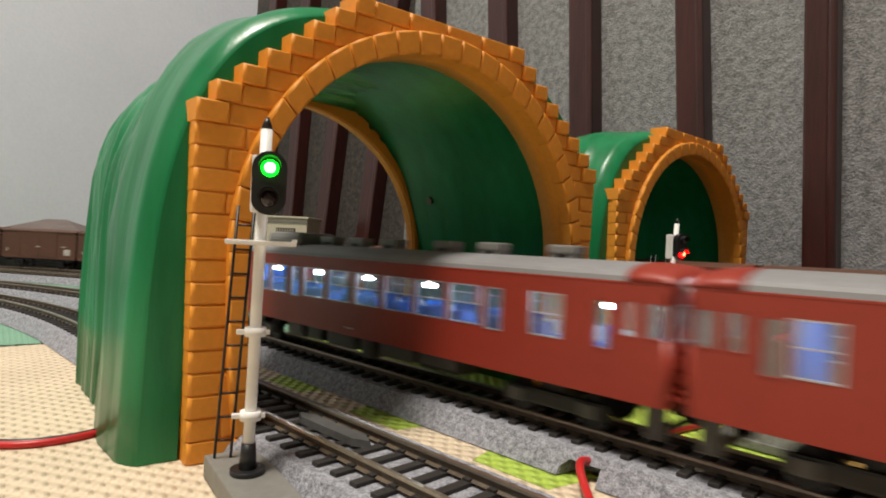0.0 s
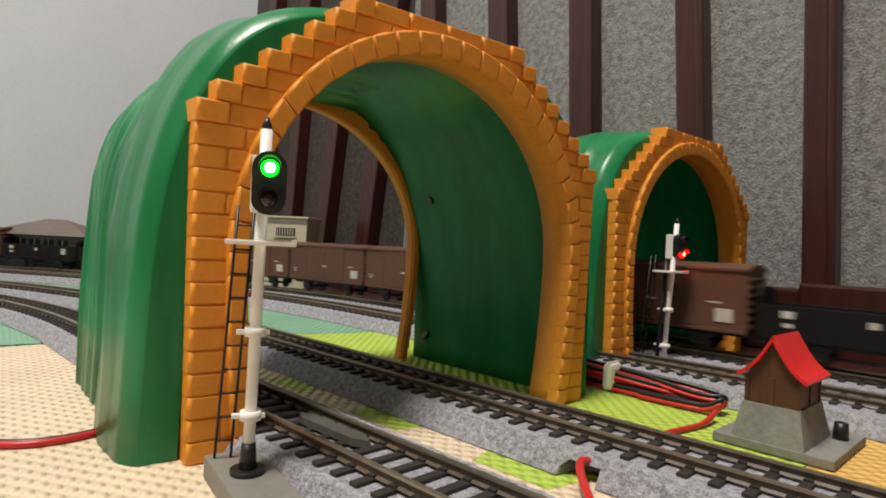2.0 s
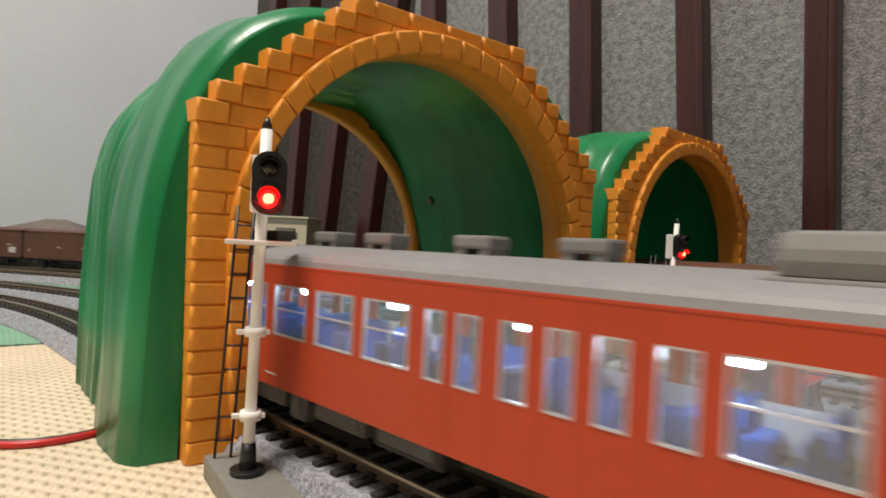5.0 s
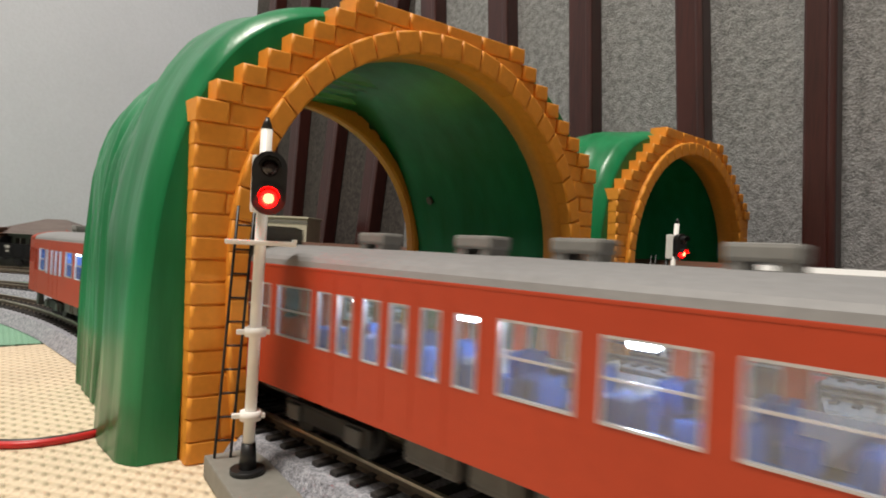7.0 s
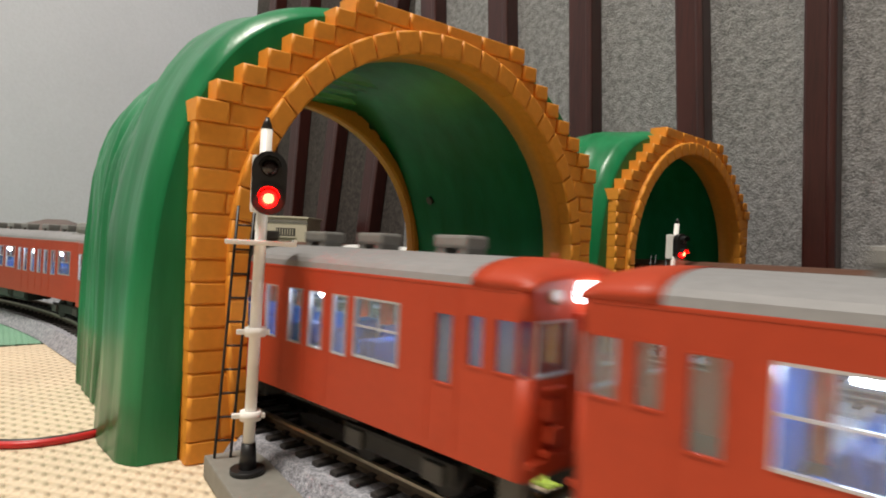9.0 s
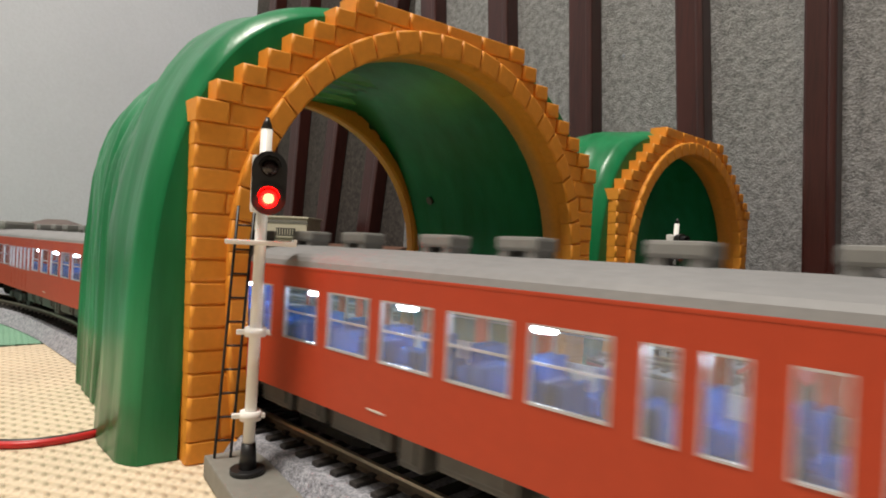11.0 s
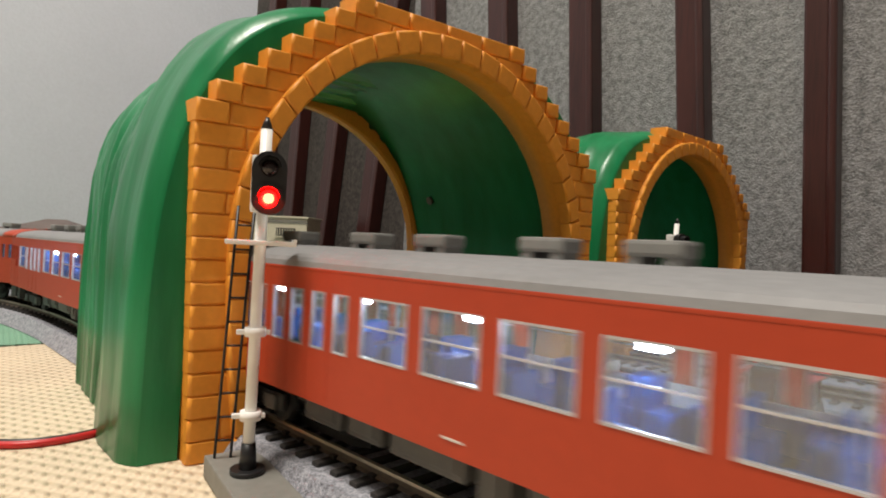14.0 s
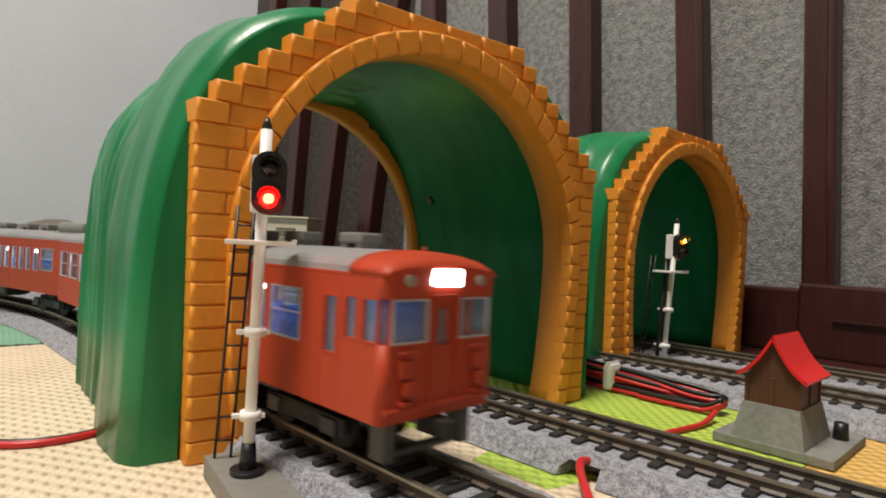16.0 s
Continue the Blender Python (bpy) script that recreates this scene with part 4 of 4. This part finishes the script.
# ---- cables ----
bundle = tagged(new("cable_bundle"), "red and black twin cable bundle with white tie", "cable")
rs = random.Random(3)
for i in range(8):
    pts = []
    yo, zo, rev = 0.2535 + 0.0022 * (i % 4) + 0.001 * rs.random(), 0.002 + 0.0030 * (i // 2), i % 2
    for k, x in enumerate((-0.185, -0.165, -0.140, -0.118, -0.100, -0.090)):
        pts.append((x, yo + 0.014 * ((x + 0.13) / 0.04) * 0.35 * (1 if i % 3 else -0.4) + 0.002 * rs.random(), max(0.0016, zo - 0.0015 * k + 0.003 * rs.random())))
    if i % 2 == 0:
        pts += [(-0.0845, yo + 0.002, 0.006), (-0.086, yo + 0.001, 0.0022), (-0.098, yo - 0.002, 0.0016), (-0.12, yo - 0.001, 0.0016)]
    tube("red_wire", pts, 0.0010, REDWIRE, bundle)
    tube("black_wire", [(x, y + 0.0004, z + 0.0019) for x, y, z in pts], 0.0010, BLACKWIRE, bundle)
tube("red_wire", [(-0.084, 0.246, 0.004), (-0.083, 0.235, 0.0014), (-0.086, 0.220, 0.0012), (-0.089, 0.205, 0.0012)], 0.0011, REDWIRE, bundle)
tie = part("cable_tie", boxm(-0.1390, -0.1335, 0.2525, 0.2635, 0.0006, 0.0135, 0.0026), WHITE, bundle, "white plastic cable tie")
part("tie_ridge", boxm(-0.1370, -0.1355, 0.2520, 0.2640, 0.0010, 0.0142, 0.0012), WHITE, tie)
c1 = tube("feeder_cable", [(-0.083, 0.168, 0.004), (-0.0845, 0.151, 0.0050), (-0.0850, 0.145, 0.0068), (-0.0825, 0.1405, 0.0058), (-0.078, 0.1365, 0.0028), (-0.0725, 0.131, 0.0016), (-0.066, 0.124, 0.0015), (-0.055, 0.118, 0.0015)], 0.0012, REDWIRE)
tagged(c1, "red feeder cable coming out of the track ballast", "cable")
lead = tagged(new("twin_lead"), "red and black lead lying on the cream mat", "cable")
tube("red_wire", [(-0.30, -0.03, 0.0011), (-0.25, 0.0, 0.0011), (-0.206, 0.0275, 0.0011), (-0.199, 0.047, 0.0011), (-0.205, 0.062, 0.0011)], 0.0011, REDWIRE, lead)
tube("black_wire", [(-0.302, -0.029, 0.0011), (-0.252, 0.0012, 0.0011), (-0.2085, 0.0282, 0.0011), (-0.2012, 0.0472, 0.0011), (-0.2065, 0.0625, 0.0011)], 0.0010, BLACKWIRE, lead)

# ---- uncoupling magnet cover between the rails of the near track ----
bm = bmesh.new()
o = [(-0.0225, 0.0), (-0.016, 0.0032), (0.016, 0.0032), (0.0225, 0.0), (0.016, -0.0032), (-0.016, -0.0032)]
A = [bm.verts.new((x, y, 0.0)) for x, y in o]
B = [bm.verts.new((x * 0.97, y * 0.9, 0.0020)) for x, y in o]
for i in range(6):
    bm.faces.new((A[i], A[(i + 1) % 6], B[(i + 1) % 6], B[i]))
bm.faces.new(A[::-1]); bm.faces.new(B)
magnet = tagged(part("uncoupling_magnet", bm, UNDERGREY), "long grey uncoupler cover between the rails", "track part")
magnet.matrix_basis = pose(-0.1410, 0.1000, 0.0086, 0, 0, 1) @ Matrix.Diagonal((0.8, 0.85, 1, 1))

# ---- far houses ----
shop = tagged(new("shop_house"), "cream model shop house with tiled cornice and name board", "model house")
shop.matrix_basis = pose(-0.692, 0.430, 0.0, 0, 0, 38) @ pose(-0.024, 0, 0)
shop.scale = (1.145, 1.145, 1.145)
part("wall", boxm(-0.045, 0.022, 0.0, 0.05, 0.0, 0.084, 0.0006), HOUSECREAM, shop)
part("cornice", boxm(-0.047, 0.024, -0.0015, 0.051, 0.084, 0.0862, 0.0004), HOUSECREAM, shop)
for r in range(2):
    for i in range(15):
        x = -0.044 + i * 0.0044 + (0.0022 if r else 0)
        part("cornice_tile", boxm(x, x + 0.0036, -0.0008, 0.0006, 0.0800 - 0.0021 * r, 0.0815 - 0.0021 * r), PLATE, shop)
win = part("window", boxm(-0.016, 0.008, -0.0009, 0.0005, 0.0625, 0.0720), UNDER, shop, "barred window")
for i in range(7):
    part("window_bar", boxm(-0.0145 + i * 0.0032, -0.0135 + i * 0.0032, -0.0016, -0.0008, 0.0635, 0.0710), HOUSECREAM, win)
part("window_sill", boxm(-0.018, 0.010, -0.002, 0.0, 0.0605, 0.0622), HOUSECREAM, win)
sign = part("name_board", boxm(-0.020, 0.018, -0.0016, 0.0004, 0.0460, 0.0520, 0.0002), WHITE, shop, "white name board with dark characters")
for i in range(5):
    part("character_bar", boxm(-0.012 + i * 0.0045, -0.0085 + i * 0.0045, -0.0019, -0.0014, 0.0474, 0.0506), UNDER, sign)

station = tagged(new("station_building"), "low model station building with grey hipped roof", "model house")
station.matrix_basis = pose(-0.985, 0.188, 0.0, 0, 0, 42)
part("wall", boxm(-0.058, 0.080, -0.03, 0.03, 0.0, 0.058), HOUSEGREY, station)
bm = bmesh.new()
E = [bm.verts.new(p) for p in ((-0.066, -0.040, 0.056), (0.088, -0.040, 0.056), (0.088, 0.040, 0.056), (-0.066, 0.040, 0.056))]
T = [bm.verts.new(p) for p in ((0.000, 0, 0.079), (0.030, 0, 0.079))]
for f in ((E[0], E[1], T[1], T[0]), (E[1], E[2], T[1]), (E[2], E[3], T[0], T[1]), (E[3], E[0], T[0]), (E[3], E[2], E[1], E[0])):
    bm.faces.new(f)
part("roof", bm, ROOFTILE, station, "grey tiled hipped roof")
for x in (-0.02, 0.0, 0.02, 0.04):
    w_ = part("window", boxm(x, x + 0.014, -0.0308, -0.0295, 0.042, 0.050), UNDER, station)
    part("window_frame", boxm(x + 0.0065, x + 0.0075, -0.0312, -0.030, 0.042, 0.050), WHITE, w_)
tagged(part("platform_block", boxm(-1.18, -1.00, 0.02, 0.12, 0.0, 0.0655, 0.001), WHITE), "plain white low model block behind the tracks", "model block")

# ---- sleepers, one by one ----
for i, (t, R) in enumerate(zip(TRACKS, RADII)):
    s = -0.10
    while s < (1.15 if i < 2 else 1.25):
        p, a = path(s, R)
        share("sleeper", SLEEPER_ME, t, Matrix.Translation(p) @ Matrix.Rotation(a, 4, "Z"))
        s += 0.0080

# ---- what moves ----
def lerp(rows, t):
    for (t0, v0), (t1, v1) in zip(rows, rows[1:]):
        if t <= t1:
            return v0 + (v1 - v0) * (t - t0) / (t1 - t0)
    return rows[-1][1]

def on_track(R, s_front, length, b0, b1):
    """Pose of a vehicle whose left end is s_front along the track, standing on two bogies b0 and b1 behind that end."""
    p0, p1 = path(s_front - b0, R)[0], path(s_front - b1, R)[0]
    d = (p1 - p0).normalized()
    o = p0 - d * b0
    return Matrix.Translation((o.x, o.y, ZR)) @ Matrix.Rotation(math.atan2(d.y, d.x), 4, "Z")

LEAD = [(0.0, -0.2245), (1.25, -0.0943), (2.5, 0.0317), (2.9, 0.0700), (3.5, 0.1304), (4.1, 0.1886), (5.5, 0.3206), (7.0, 0.4582), (8.0, 0.5496), (9.1, 0.6488), (10.5, 0.7745), (12.0, 0.9080), (12.7, 0.9700), (14.0, 1.0890), (15.2, 1.1982), (16.0, 1.2690)]
AWAY = [(0.0, 0.3335), (0.5, 0.2485), (1.0, 0.1610), (1.4, 0.0915), (2.0, -0.0130), (5.0, -0.53), (9.0, -1.10), (16.0, -1.20)]
GOODS = [(0.0, -0.248), (2.08, 0.113), (4.2, 0.492), (6.35, 0.910), (16.0, 2.74)]

def motions():
    step = [0.25 * i for i in range(65)]
    for gap, car in zip(OFFSETS, TRAIN):
        walk(car, [(t, on_track(RADII[0] + 0.0005, lerp(LEAD, t) - gap, CAR, 0.042, CAR - 0.042)) for t in step])
    for k, car in enumerate((D_TAIL, D_LEAD)):
        walk(car, [(t, on_track(RADII[1], lerp(AWAY, t) - k * D_PITCH, D_CAR, 0.040, D_CAR - 0.040)) for t in step])
    for k, car in enumerate(FREIGHT_TRAIN):
        walk(car, [(t, on_track(RADII[3], lerp(GOODS, t) - (k - P_INDEX) * WPITCH, WAG * SHORT, 0.026, WAG * SHORT - 0.026)) for t in step])
    def turn(b, spot, first, last, t0):
        quick = [(t0 - 0.1 + i / 30, first + (last - first) * i / 3) for i in range(4)]
        walk(b, [(t, pose(*spot, 0, 0, a)) for t, a in [(0.0, first)] + quick + [(16.0, last)]])
    turn(LAMPS_NEAR[0], LAMPS_NEAR_SPOTS[0], 0, 180, 4.0)
    turn(LAMPS_NEAR[1], LAMPS_NEAR_SPOTS[1], 180, 0, 4.0)
    turn(LAMPS_FAR[0], LAMPS_FAR_SPOTS[0], 180, 0, 14.5)
    turn(LAMPS_FAR[1], LAMPS_FAR_SPOTS[1], 0, 180, 14.5)

motions()
